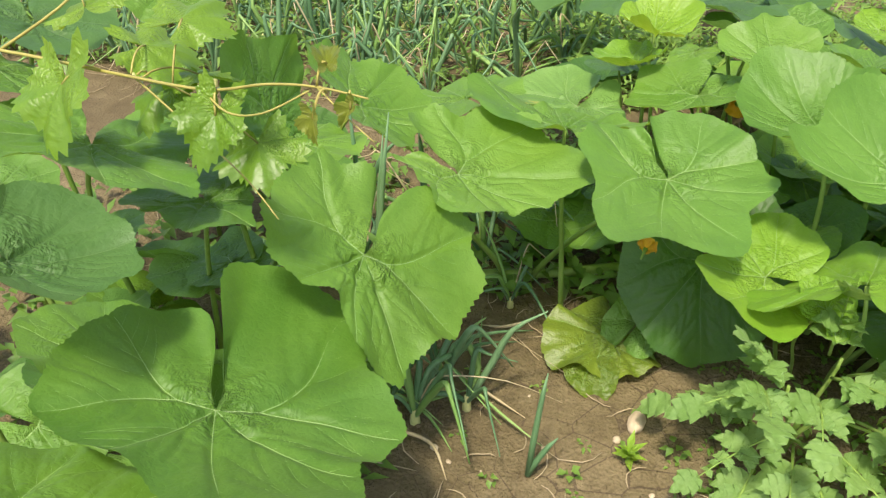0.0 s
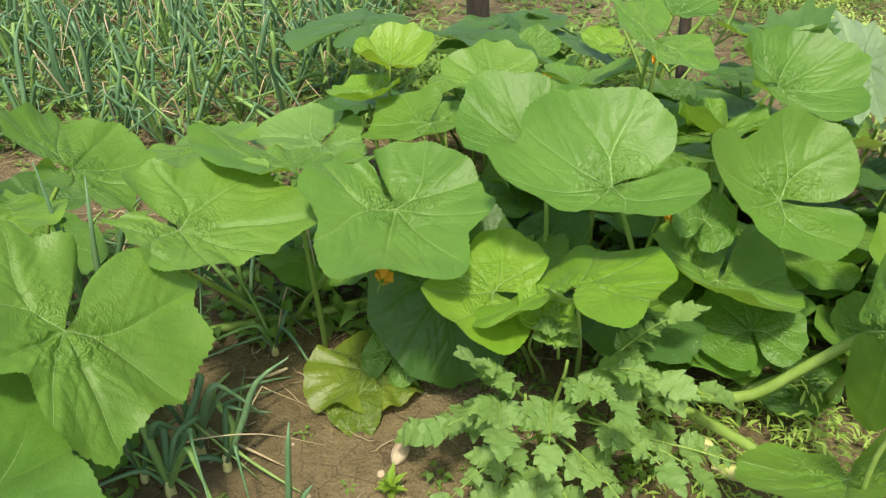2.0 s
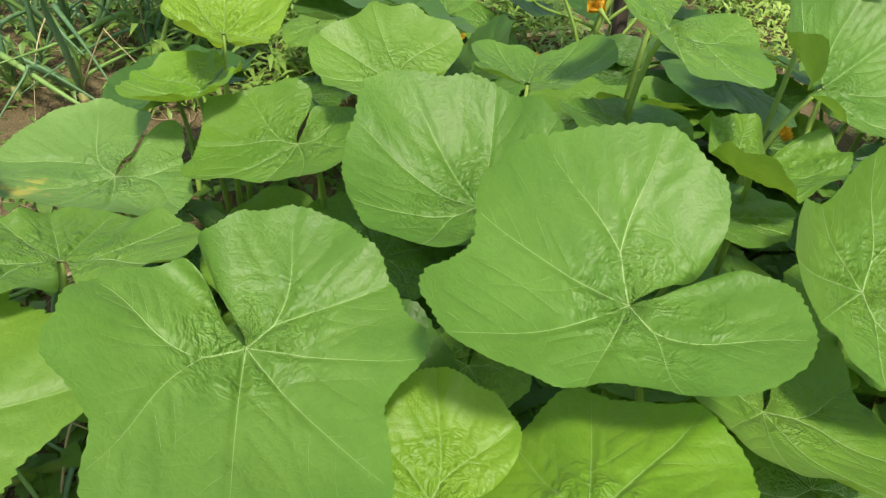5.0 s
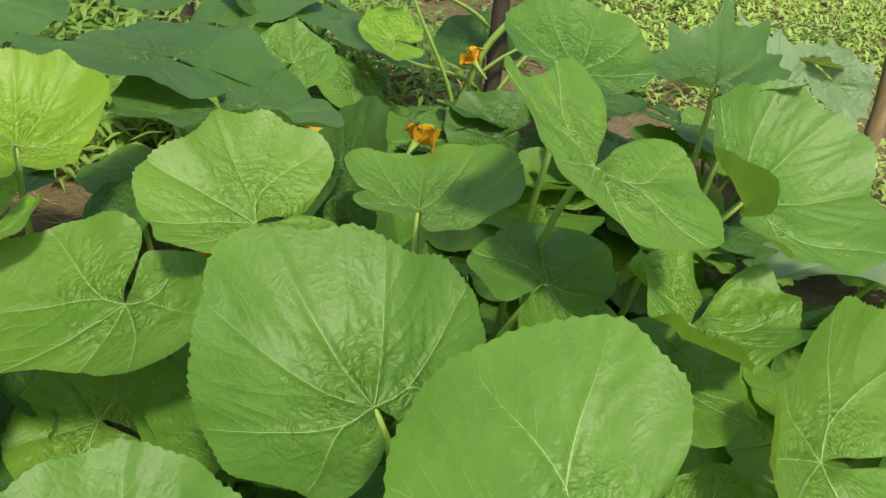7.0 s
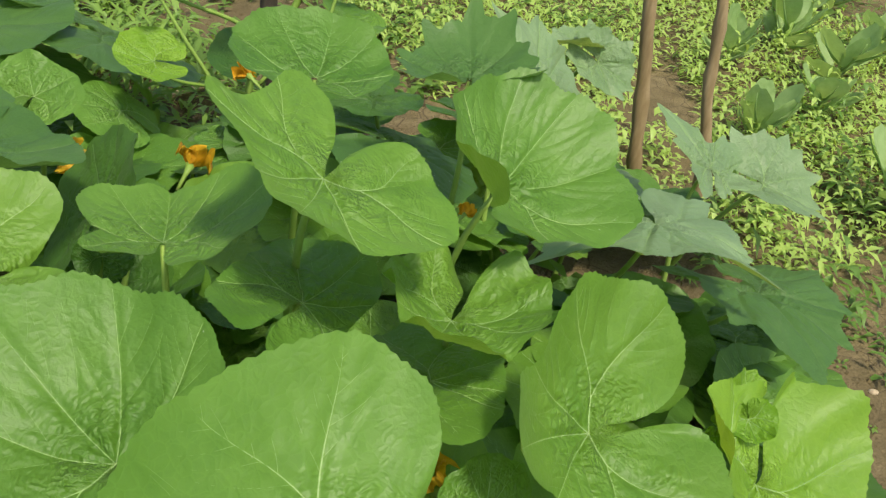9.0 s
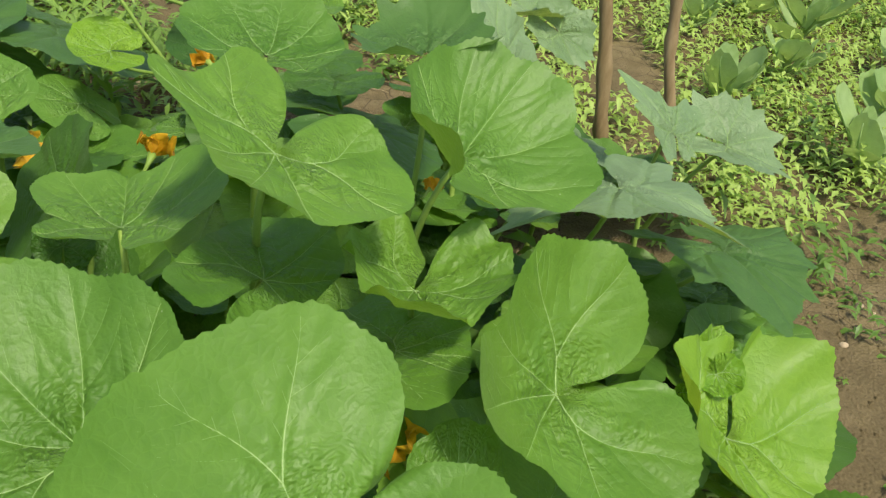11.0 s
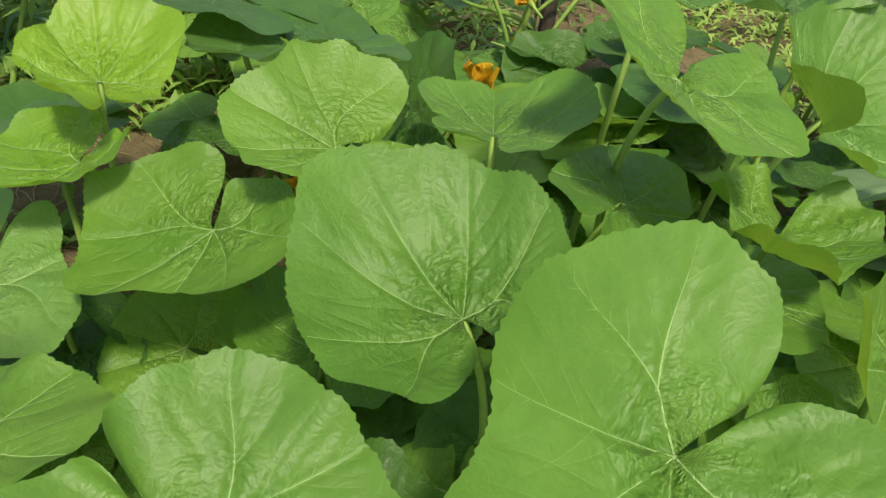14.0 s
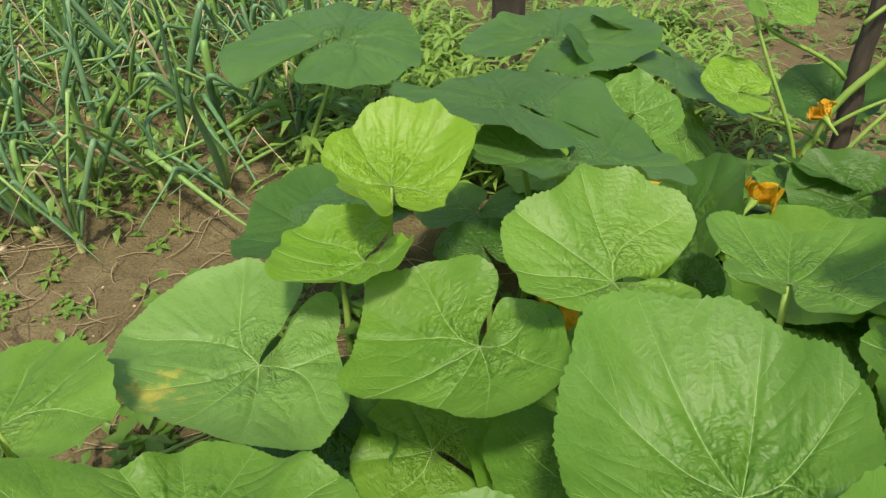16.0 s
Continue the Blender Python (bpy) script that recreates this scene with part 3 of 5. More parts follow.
squash_leaf(left_plant, "bright", 0.180, 1.942, 0.532, -31.6, 20.7, -48.8, 0.159, 1.026, -0.017, -0.018, 0.129, 0.024, 0.194, -0.021, -0.038, -0.035, 0.047, -0.052, 0.254, ruffle=0.05, jag=0.054, notch=(0.15, 0.00), shape=(-0.007, 0.054, -0.016, -0.011, -0.036, 0.029, -0.011, 0.010, -0.011))
squash_leaf(left_plant, "blue", -0.405, 1.766, 0.732, -12.5, -15.3, -133.0, 0.144, 0.998, -0.013, -0.014, 0.094, 0.143, -0.037, 0.024, -0.046, 0.007, 0.025, 0.006, 0.200)
squash_leaf(left_plant, "bright", -0.295, 2.073, 0.705, -28.3, -17.2, -151.0, 0.098, 0.985, 0.002, 0.004, -0.012, -0.028, 0.004, -0.014, -0.047, 0.002, -0.007, 0.008, 0.200, ruffle=0.045)
squash_leaf(left_plant, "green", -0.366, 1.589, 0.707, -26.5, -7.3, -72.9, 0.085, 0.997, -0.009, 0.002, -0.004, -0.013, 0.004, 0.010, -0.053, 0.002, -0.001, -0.000, 0.200, ruffle=0.045)
squash_leaf(front_plant, "bright", 0.613, 2.050, 0.467, -10.0, 10.4, 13.7, 0.146, 1.099, -0.057, -0.161, 0.056, 0.156, 0.091, -0.155, -0.139, 0.037, -0.027, 0.098, 0.249, ruffle=0.045, notch=(0.15, 0.00), shape=(0.006, -0.070, 0.048, -0.049, -0.040, 0.041, -0.014, 0.032, 0.049))
squash_leaf(front_plant, "bright", 0.369, 2.219, 0.446, -10.0, -6.0, 35.0, 0.140, 1.000, 0.000, 0.000, 0.020, 0.080, 0.000, 0.000, -0.030, 0.000, 0.000, 0.000, 0.180, jag=0.045, ruffle=0.045)
squash_leaf(main_plant, "blotched", 0.640, 2.355, 0.388, -4.1, -0.2, 146.8, 0.166, 0.998, 0.114, 0.165, 0.101, -0.049, 0.306, -0.097, -0.083, -0.135, -0.116, -0.019, 0.133, label="broad green leaf with a yellow scorched margin", notch=(0.13, 0.03), shape=(-0.015, -0.010, -0.017, 0.039, 0.037, 0.015, 0.020, 0.007, 0.041, -0.009, 0.001, 0.012, 0.037))
squash_leaf(main_plant, "bright", 0.922, 2.286, 0.465, -18.8, 14.1, 147.2, 0.119, 1.119, 0.182, 0.127, 0.136, -0.010, 0.210, -0.060, -0.138, -0.060, 0.009, 0.066, 0.118, notch=(0.21, 0.13), shape=(-0.001, -0.044, 0.034, -0.002, -0.011, -0.015, -0.031, -0.061, -0.033, -0.023, 0.006, -0.027, -0.046))
squash_leaf(main_plant, "lime", 0.785, 2.448, 0.478, -12.7, 15.1, 123.2, 0.101, 1.052, 0.053, 0.051, 0.263, 0.058, 0.207, 0.039, -0.053, 0.030, 0.020, 0.012, 0.286, label="small lime-green young leaf", ruffle=0.045, notch=(0.13, -0.00), shape=(-0.011, 0.073, 0.033, 0.027, -0.063, 0.008, 0.033, 0.057, -0.034))
squash_leaf(main_plant, "yellow", 0.828, 2.559, 0.529, 4.4, 5.0, 0.9, 0.121, 0.871, 0.046, 0.042, 0.286, 0.106, 0.250, 0.189, 0.076, 0.052, -0.050, -0.029, 0.171, label="yellow-green young leaf", ruffle=0.04, notch=(0.17, -0.01), shape=(0.013, -0.082, -0.006, 0.010, 0.027, -0.052, -0.028, 0.008, 0.017, 0.066, -0.024, -0.021, -0.001))
squash_leaf(main_plant, "bright", 1.082, 2.295, 0.551, 3.6, -4.3, 86.8, 0.113, 1.038, 0.094, -0.004, 0.151, 0.246, -0.063, 0.059, -0.042, 0.036, 0.042, -0.024, 0.280, ruffle=0.04, notch=(0.18, 0.08), shape=(-0.013, -0.019, 0.229, 0.030, 0.028, 0.137, 0.005, -0.027, -0.031, -0.017, -0.037, -0.063, 0.040))
squash_leaf(main_plant, "green", 1.132, 2.013, 0.519, -2.1, -15.5, 11.2, 0.138, 1.129, 0.196, -0.016, 0.278, 0.116, 0.203, -0.020, 0.007, 0.021, 0.003, -0.032, 0.304, jag=0.0, notch=(0.05, 0.11), shape=(-0.069, 0.091, -0.075, 0.025, 0.039, 0.009, -0.025, 0.029, 0.010, -0.003, 0.006, 0.006, -0.048, 0.003, 0.038, -0.005, -0.039))
squash_leaf(main_plant, "green", 1.246, 1.792, 0.528, -5.9, -17.5, 101.1, 0.212, 0.623, 0.189, 0.120, 0.233, 0.342, 0.139, 0.070, -0.172, -0.009, 0.106, -0.082, 0.064, label="very broad green leaf with pale specks", jag=0.006, notch=(0.28, 0.04), shape=(-0.010, 0.014, 0.009, -0.074, 0.075, 0.084, 0.074, 0.013, -0.025, 0.016, 0.005, -0.021, 0.027, 0.011, 0.020, -0.010, 0.008))
squash_leaf(main_plant, "green", 1.281, 2.266, 0.558, -11.8, -2.8, -24.6, 0.121, 0.824, 0.059, 0.142, 0.208, 0.202, 0.078, 0.171, -0.048, -0.043, -0.085, -0.076, 0.259, notch=(0.16, 0.06), shape=(0.011, -0.040, -0.011, -0.024, 0.006, 0.008, -0.047, -0.053, 0.013, 0.010, 0.054, 0.056, -0.047))
squash_leaf(main_plant, "green", 1.378, 2.096, 0.555, -18.4, 20.5, -66.5, 0.121, 0.808, 0.023, -0.057, -0.008, -0.205, 0.121, 0.079, 0.046, -0.058, 0.082, -0.049, 0.144, notch=(0.20, -0.06), shape=(0.003, 0.001, -0.064, 0.120, -0.036, 0.010, 0.041, -0.047, 0.078))
squash_leaf(back_plant, "bright", 1.397, 2.097, 0.719, 4.1, -24.0, 133.2, 0.141, 0.955, -0.055, -0.004, 0.122, 0.057, 0.088, 0.110, -0.001, -0.048, 0.031, 0.029, 0.330, label="light green leaf folded over its stalk", notch=(0.20, 0.05), shape=(-0.069, -0.022, -0.031, -0.074, -0.012, -0.002, 0.005, 0.019, -0.008, 0.076, 0.046, -0.046, 0.045))
squash_leaf(back_plant, "green", 1.730, 2.155, 0.584, -6.4, 29.4, -62.2, 0.173, 0.832, 0.167, 0.011, 0.328, 0.091, 0.217, 0.191, 0.091, 0.002, -0.019, -0.068, 0.089, notch=(0.06, -0.06), shape=(0.036, -0.155, 0.020, -0.004, 0.003, -0.114, 0.036, 0.099, -0.019, -0.034, 0.022, -0.003, 0.019))
squash_leaf(right_plant, "bright", 1.522, 2.000, 0.544, 7.6, -6.2, 119.4, 0.107, 0.961, -0.049, -0.064, 0.288, 0.180, 0.150, 0.175, -0.008, 0.030, 0.035, -0.010, 0.206, label="curled young leaf", ruffle=0.09, notch=(0.18, -0.18), shape=(0.011, 0.088, -0.036, 0.071, -0.065, 0.025, -0.046, 0.033, -0.058, 0.001, -0.021, -0.013, -0.009))
squash_leaf(right_plant, "bright", 1.615, 1.828, 0.459, 13.8, -33.4, 70.4, 0.160, 1.057, 0.013, 0.000, 0.182, 0.280, 0.323, 0.115, 0.046, -0.115, 0.155, 0.014, 0.191, label="green leaf folded into a deep V", notch=(0.15, -0.14), shape=(-0.032, -0.092, 0.087, 0.018, 0.158, -0.066, -0.001, 0.098, 0.012, 0.042, 0.003, 0.064, 0.003))
squash_leaf(right_plant, "lime", 1.897, 1.711, 0.300, -15.2, -31.8, 140.7, 0.169, 0.990, -0.019, -0.036, 0.263, 0.058, 0.235, 0.111, -0.049, 0.075, 0.005, -0.084, 0.135, label="crumpled lime-green leaf with a deep notch", ruffle=0.06)
squash_leaf(back_plant, "green", 1.511, 2.317, 0.711, -3.0, 6.0, -38.8, 0.109, 0.949, 0.091, -0.085, 0.179, 0.061, 0.204, -0.048, -0.005, 0.017, -0.001, 0.017, 0.200)
squash_leaf(silver_plant, "blue", 1.860, 2.409, 0.610, -6.7, -7.1, -40.0, 0.150, 0.868, -0.034, 0.030, 0.238, 0.052, 0.221, 0.006, 0.076, -0.018, 0.044, 0.042, 0.189, jag=0.13)
squash_leaf(silver_plant, "silver", 2.147, 2.496, 0.506, 5.2, 46.1, -56.2, 0.163, 0.991, -0.002, -0.000, -0.017, -0.092, 0.026, -0.009, -0.045, 0.001, 0.011, -0.000, 0.200, jag=0.13)
squash_leaf(silver_plant, "silver", 2.066, 2.108, 0.446, 16.4, 0.3, 154.2, 0.192, 1.021, -0.006, 0.047, -0.029, -0.238, 0.071, 0.265, -0.028, 0.042, -0.001, -0.023, 0.269, jag=0.13, notch=(0.04, 0.11), shape=(0.010, -0.029, -0.003, -0.001, 0.046, -0.028, -0.047, -0.045, 0.041, 0.010, -0.024, -0.043, 0.046))
squash_leaf(silver_plant, "silver", 2.408, 2.229, 0.397, 37.4, 19.0, -9.2, 0.093, 1.050, 0.010, -0.017, 0.012, 0.060, -0.078, 0.126, -0.046, -0.000, -0.036, -0.013, 0.240, jag=0.13, notch=(0.15, -0.01), shape=(-0.002, 0.100, -0.124, 0.054, -0.007, -0.167, -0.090, -0.116, -0.110))
squash_leaf(silver_plant, "blue", 2.260, 1.971, 0.319, 9.3, -13.5, -172.7, 0.182, 1.023, 0.034, 0.018, -0.029, 0.068, -0.174, -0.170, -0.050, 0.038, -0.001, 0.075, 0.265, jag=0.13, notch=(0.14, -0.01), shape=(-0.009, 0.028, -0.005, 0.007, 0.032, -0.034, 0.012, -0.039, -0.031))
squash_leaf(silver_plant, "silver", 2.590, 2.190, 0.330, -8.0, 12.0, -140.0, 0.135, 0.900, 0.000, 0.000, 0.050, 0.420, -0.150, 0.050, -0.040, 0.000, 0.000, 0.000, 0.180, jag=0.13, label="silvery leaf with an upturned lime-lit margin")
squash_leaf(silver_plant, "silver", 2.440, 2.690, 0.470, 4.0, -8.0, -128.0, 0.075, 0.900, 0.000, 0.000, 0.050, 0.420, -0.100, 0.000, -0.040, 0.000, 0.000, 0.000, 0.180, jag=0.10)
squash_leaf(silver_plant, "silver", 2.480, 2.640, 0.440, -34.0, 30.0, -160.0, 0.110, 0.700, 0.000, 0.000, 0.050, 0.300, -0.100, 0.000, -0.040, 0.000, 0.000, 0.000, 0.180, jag=0.10)
squash_leaf(silver_plant, "silver", 2.330, 2.420, 0.300, -12.0, 20.0, -70.0, 0.105, 0.950, 0.000, 0.000, 0.000, 0.100, -0.100, 0.000, -0.040, 0.000, 0.000, 0.000, 0.180, jag=0.13)
squash_leaf(right_plant, "green", 1.470, 1.963, 0.501, 4.5, -15.5, -132.6, 0.111, 1.088, -0.054, 0.016, 0.026, 0.063, -0.051, -0.013, -0.123, -0.012, -0.050, -0.016, 0.200)
squash_leaf(right_plant, "green", 1.458, 1.824, 0.421, 44.4, 27.0, -16.7, 0.071, 0.993, -0.001, 0.008, 0.011, -0.004, 0.020, 0.002, -0.049, 0.011, -0.000, 0.012, 0.200)
squash_leaf(back_plant, "blue", 0.737, 3.447, 0.386, 0.5, 1.2, -44.8, 0.242, 0.964, -0.115, -0.110, -0.093, -0.029, 0.015, -0.042, -0.001, 0.018, 0.011, -0.058, 0.179)
squash_leaf(back_plant, "blue", 1.107, 2.631, 0.516, 4.9, -8.3, -171.7, 0.167, 0.978, 0.046, -0.060, 0.146, -0.130, 0.195, 0.087, -0.005, 0.057, -0.018, 0.000, 0.149, notch=(0.20, 0.02), shape=(0.010, 0.053, 0.001, -0.039, -0.003, 0.039, -0.021, -0.021, 0.044, 0.019, 0.008, 0.009, 0.019))
squash_leaf(back_plant, "blue", 1.048, 2.805, 0.522, -2.1, 12.0, 37.3, 0.201, 1.007, 0.023, -0.032, -0.019, 0.128, -0.121, 0.017, -0.055, 0.001, -0.025, -0.002, 0.200)
squash_leaf(back_plant, "blue", 1.263, 3.445, 0.372, 5.0, -8.6, -50.2, 0.234, 1.013, 0.029, 0.017, 0.009, -0.029, -0.037, 0.039, -0.074, 0.015, 0.004, -0.012, 0.188)
squash_leaf(back_plant, "blue", 1.560, 3.387, 0.332, -24.8, -2.1, -85.5, 0.247, 1.007, 0.023, 0.005, -0.030, -0.038, -0.059, 0.085, -0.047, 0.011, -0.001, 0.007, 0.200)
squash_leaf(back_plant, "dark", 1.374, 3.289, 0.346, -25.9, 18.1, -64.3, 0.156, 1.020, 0.010, 0.017, -0.012, 0.017, -0.019, 0.114, -0.057, 0.006, 0.012, 0.007, 0.206)
squash_leaf(right_plant, "lime", 1.007, 1.701, 0.352, 7.9, -9.6, 64.7, 0.117, 1.105, 0.109, -0.054, 0.106, 0.085, 0.127, -0.160, -0.165, -0.046, -0.141, -0.059, 0.356, ruffle=0.045, root=(1.13, 1.86, 0.0), stalk=0.005, notch=(0.11, -0.07), shape=(0.002, -0.084, -0.030, -0.125, -0.000, 0.157, -0.002, -0.114, -0.096))
squash_leaf(right_plant, "lime", 1.141, 1.610, 0.422, -16.6, -18.6, -19.8, 0.178, 1.010, 0.032, 0.012, -0.033, -0.167, 0.137, 0.057, -0.024, 0.027, 0.014, 0.036, 0.254, ruffle=0.045, root=(1.22, 1.80, 0.0), stalk=0.005, notch=(0.11, -0.07), shape=(0.010, -0.010, 0.005, 0.071, -0.005, 0.019, 0.072, -0.008, -0.074))
squash_leaf(right_plant, "lime", 1.093, 1.603, 0.359, 20.3, 31.5, -14.4, 0.062, 0.998, 0.033, -0.036, 0.028, 0.004, 0.041, 0.014, -0.048, 0.000, -0.006, 0.018, 0.201, label="tiny crumpled yellow-green leaf", ruffle=0.05, root=(1.15, 1.82, 0.0), stalk=0.004)
squash_leaf(right_plant, "spotted", 1.299, 1.725, 0.255, 12.9, 6.3, 175.4, 0.133, 0.967, 0.038, -0.078, -0.138, -0.022, -0.171, 0.050, -0.022, -0.021, 0.005, 0.007, 0.201, label="dark leaf with pale mildew spots")
squash_leaf(right_plant, "bright", 1.497, 1.784, 0.302, 2.8, -16.7, 149.0, 0.183, 0.906, -0.044, -0.005, 0.243, 0.014, 0.231, -0.122, 0.031, -0.031, -0.029, 0.003, 0.145)
squash_leaf(right_plant, "green", 1.592, 1.398, 0.450, 84.1, 59.2, -96.4, 0.130, 1.109, -0.023, 0.000, -0.109, -0.395, 0.121, -0.101, -0.072, -0.085, -0.108, 0.074, 0.210, label="deep green leaf standing on edge", root=(1.70, 1.62, 0.10), stalk=0.009, notch=(0.03, -0.10), shape=(-0.013, -0.246, -0.069, 0.011, -0.115, 0.012, 0.118, -0.284, -0.168))
squash_leaf(right_plant, "bright", 1.531, 1.292, 0.242, 24.0, 26.2, 157.3, 0.153, 1.017, 0.009, 0.010, 0.113, 0.182, -0.009, 0.063, -0.062, 0.013, 0.016, -0.017, 0.309, root=(1.36, 1.70, 0.04), stalk=0.012, notch=(0.13, -0.07), shape=(0.019, 0.102, 0.009, 0.007, 0.045, -0.015, 0.008, -0.075, 0.094))
squash_leaf(right_plant, "bright", 1.548, 1.212, 0.459, 40.5, 32.2, 9.3, 0.054, 1.019, 0.014, 0.005, 0.002, -0.030, 0.061, 0.042, -0.044, 0.011, -0.011, 0.021, 0.259, notch=(0.15, 0.00), shape=(-0.003, 0.024, 0.029, -0.060, 0.009, -0.089, 0.049, 0.013, 0.044))
# hanging and low leaves in the dark tint have their shade coloured in
squash_leaf(front_plant, "dark", 0.930, 1.870, 0.260, -56.0, 4.0, 178.0, 0.235, 0.720, 0.020, 0.000, -0.050, 0.050, -0.100, 0.050, -0.050, 0.000, 0.000, 0.000, 0.200, label="large hanging leaf reaching the soil, its shade put into the colour")
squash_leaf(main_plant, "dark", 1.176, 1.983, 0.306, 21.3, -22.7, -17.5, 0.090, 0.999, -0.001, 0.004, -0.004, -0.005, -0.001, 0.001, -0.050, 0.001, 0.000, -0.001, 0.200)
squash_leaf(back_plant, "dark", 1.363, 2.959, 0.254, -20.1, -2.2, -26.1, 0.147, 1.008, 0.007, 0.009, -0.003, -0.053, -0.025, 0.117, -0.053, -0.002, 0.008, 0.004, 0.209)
squash_leaf(back_plant, "spotted", 1.899, 2.640, 0.355, -16.7, -7.1, -105.1, 0.192, 1.002, 0.001, 0.004, -0.082, -0.083, -0.027, 0.008, -0.051, 0.003, -0.002, 0.002, 0.200, label="dark leaf with pale mildew spots")
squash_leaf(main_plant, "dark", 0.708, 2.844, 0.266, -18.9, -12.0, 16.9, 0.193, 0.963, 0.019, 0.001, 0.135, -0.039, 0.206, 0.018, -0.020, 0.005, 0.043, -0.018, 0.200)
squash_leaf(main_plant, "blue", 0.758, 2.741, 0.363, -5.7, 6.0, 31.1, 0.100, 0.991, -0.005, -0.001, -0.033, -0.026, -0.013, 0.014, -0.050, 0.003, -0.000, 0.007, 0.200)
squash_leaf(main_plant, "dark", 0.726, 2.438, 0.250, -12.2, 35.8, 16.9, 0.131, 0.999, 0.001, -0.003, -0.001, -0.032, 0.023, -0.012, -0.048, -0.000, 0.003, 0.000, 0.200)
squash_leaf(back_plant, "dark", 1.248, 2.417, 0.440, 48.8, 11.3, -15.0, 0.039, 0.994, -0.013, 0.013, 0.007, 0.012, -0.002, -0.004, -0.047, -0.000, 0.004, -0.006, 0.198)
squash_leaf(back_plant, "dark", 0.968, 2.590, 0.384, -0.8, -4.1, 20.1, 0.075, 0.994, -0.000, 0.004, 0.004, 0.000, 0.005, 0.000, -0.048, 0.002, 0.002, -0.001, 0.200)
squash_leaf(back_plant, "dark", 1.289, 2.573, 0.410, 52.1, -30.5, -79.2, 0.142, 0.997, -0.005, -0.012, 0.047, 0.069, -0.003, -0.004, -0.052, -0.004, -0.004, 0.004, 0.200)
squash_leaf(back_plant, "green", 1.284, 2.862, 0.465, 28.5, 0.6, -52.0, 0.083, 0.988, 0.003, -0.017, 0.052, 0.043, 0.064, -0.052, -0.080, -0.028, -0.045, -0.057, 0.200)
squash_leaf(back_plant, "green", 1.488, 3.068, 0.294, 31.8, 6.6, 50.2, 0.102, 1.010, -0.003, -0.017, -0.065, -0.064, -0.028, 0.045, -0.063, -0.001, -0.019, 0.000, 0.199)
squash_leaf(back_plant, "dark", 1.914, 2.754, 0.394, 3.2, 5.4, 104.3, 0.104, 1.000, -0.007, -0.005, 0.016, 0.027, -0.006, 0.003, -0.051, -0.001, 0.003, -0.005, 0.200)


# ---- leaves low in the shade of the canopy ----
def understory(plant, count, x0, x1, y0, y1, z0, z1, seed):
    rng = random.Random(seed)
    for _ in range(count):
        x, y, z = rng.uniform(x0, x1), rng.uniform(y0, y1), rng.uniform(z0, z1)
        # the dark pick has shade in its base colour
        squash_leaf(plant, rng.choice(("dark", "green", "green", "bright")), x, y, z, rng.uniform(-14, 28), rng.uniform(-24, 24), rng.uniform(0, 360), rng.uniform(0.09, 0.15),
                    rng.uniform(0.9, 1.08), rng.uniform(-0.03, 0.08), rng.uniform(-0.05, 0.05), rng.uniform(-0.05, 0.15), rng.uniform(-0.05, 0.15), rng.uniform(-0.15, 0.1), rng.uniform(-0.1, 0.1),
                    -0.05, 0.0, rng.uniform(-0.03, 0.03), 0.0, 0.2)


understory(main_plant, 24, 0.95, 1.55, 1.9, 2.65, 0.10, 0.32, 3)
understory(right_plant, 20, 1.35, 1.95, 1.68, 2.2, 0.08, 0.26, 4)
understory(right_plant, 12, 1.75, 2.15, 1.70, 2.10, 0.05, 0.20, 14)
understory(back_plant, 26, 1.15, 2.1, 2.45, 3.1, 0.08, 0.32, 5)
understory(back_plant, 14, 1.0, 1.75, 2.75, 3.35, 0.06, 0.26, 15)
understory(back_plant, 14, 1.5, 2.3, 2.3, 3.0, 0.06, 0.26, 16)
understory(left_plant, 16, -0.75, 0.15, 1.25, 2.3, 0.12, 0.40, 6)
understory(silver_plant, 10, 2.15, 2.45, 1.85, 2.12, 0.05, 0.15, 18)
understory(left_plant, 12, -0.40, 0.22, 1.22, 1.75, 0.08, 0.30, 17)
understory(silver_plant, 14, 1.95, 2.5, 2.05, 2.8, 0.08, 0.28, 7)
understory(front_plant, 5, 0.62, 0.98, 2.12, 2.4, 0.08, 0.24, 8)


def vine(plant, points, r0, r1, label="thick ribbed creeping stem"):
    pts = [Vector(p) - plant.location for p in points]
    path = []
    for i in range(len(pts) - 1):
        a = pts[max(i - 1, 0)]
        d = pts[min(i + 2, len(pts) - 1)]
        b, c = pts[i], pts[i + 1]
        path += bezier(b, b + (c - a) / 6, c - (d - b) / 6, c, 6)[:-1]
    path.append(pts[-1])
    n = len(path)
    v, f = tube(path, [r0 + (r1 - r0) * i / (n - 1) for i in range(n)], 10, 0.06)
    part("stem", mesh_of("stem", v, f, STEM), plant, label)


vine(front_plant, [(0.20, 2.02, 0.02), (0.40, 2.06, 0.03), (0.54, 2.08, 0.035), (0.66, 2.085, 0.05), (0.80, 2.13, 0.05), (1.05, 2.18, 0.04), (1.35, 2.20, 0.03)], 0.011, 0.015)
vine(right_plant, [(1.30, 1.80, 0.03), (1.43, 1.66, 0.09), (1.52, 1.60, 0.14), (1.60, 1.58, 0.22), (1.67, 1.55, 0.31), (1.66, 1.47, 0.38)], 0.014, 0.009)
vine(right_plant, [(1.28, 1.80, 0.03), (1.45, 1.70, 0.05), (1.65, 1.70, 0.09), (1.9, 1.78, 0.10)], 0.013, 0.011)
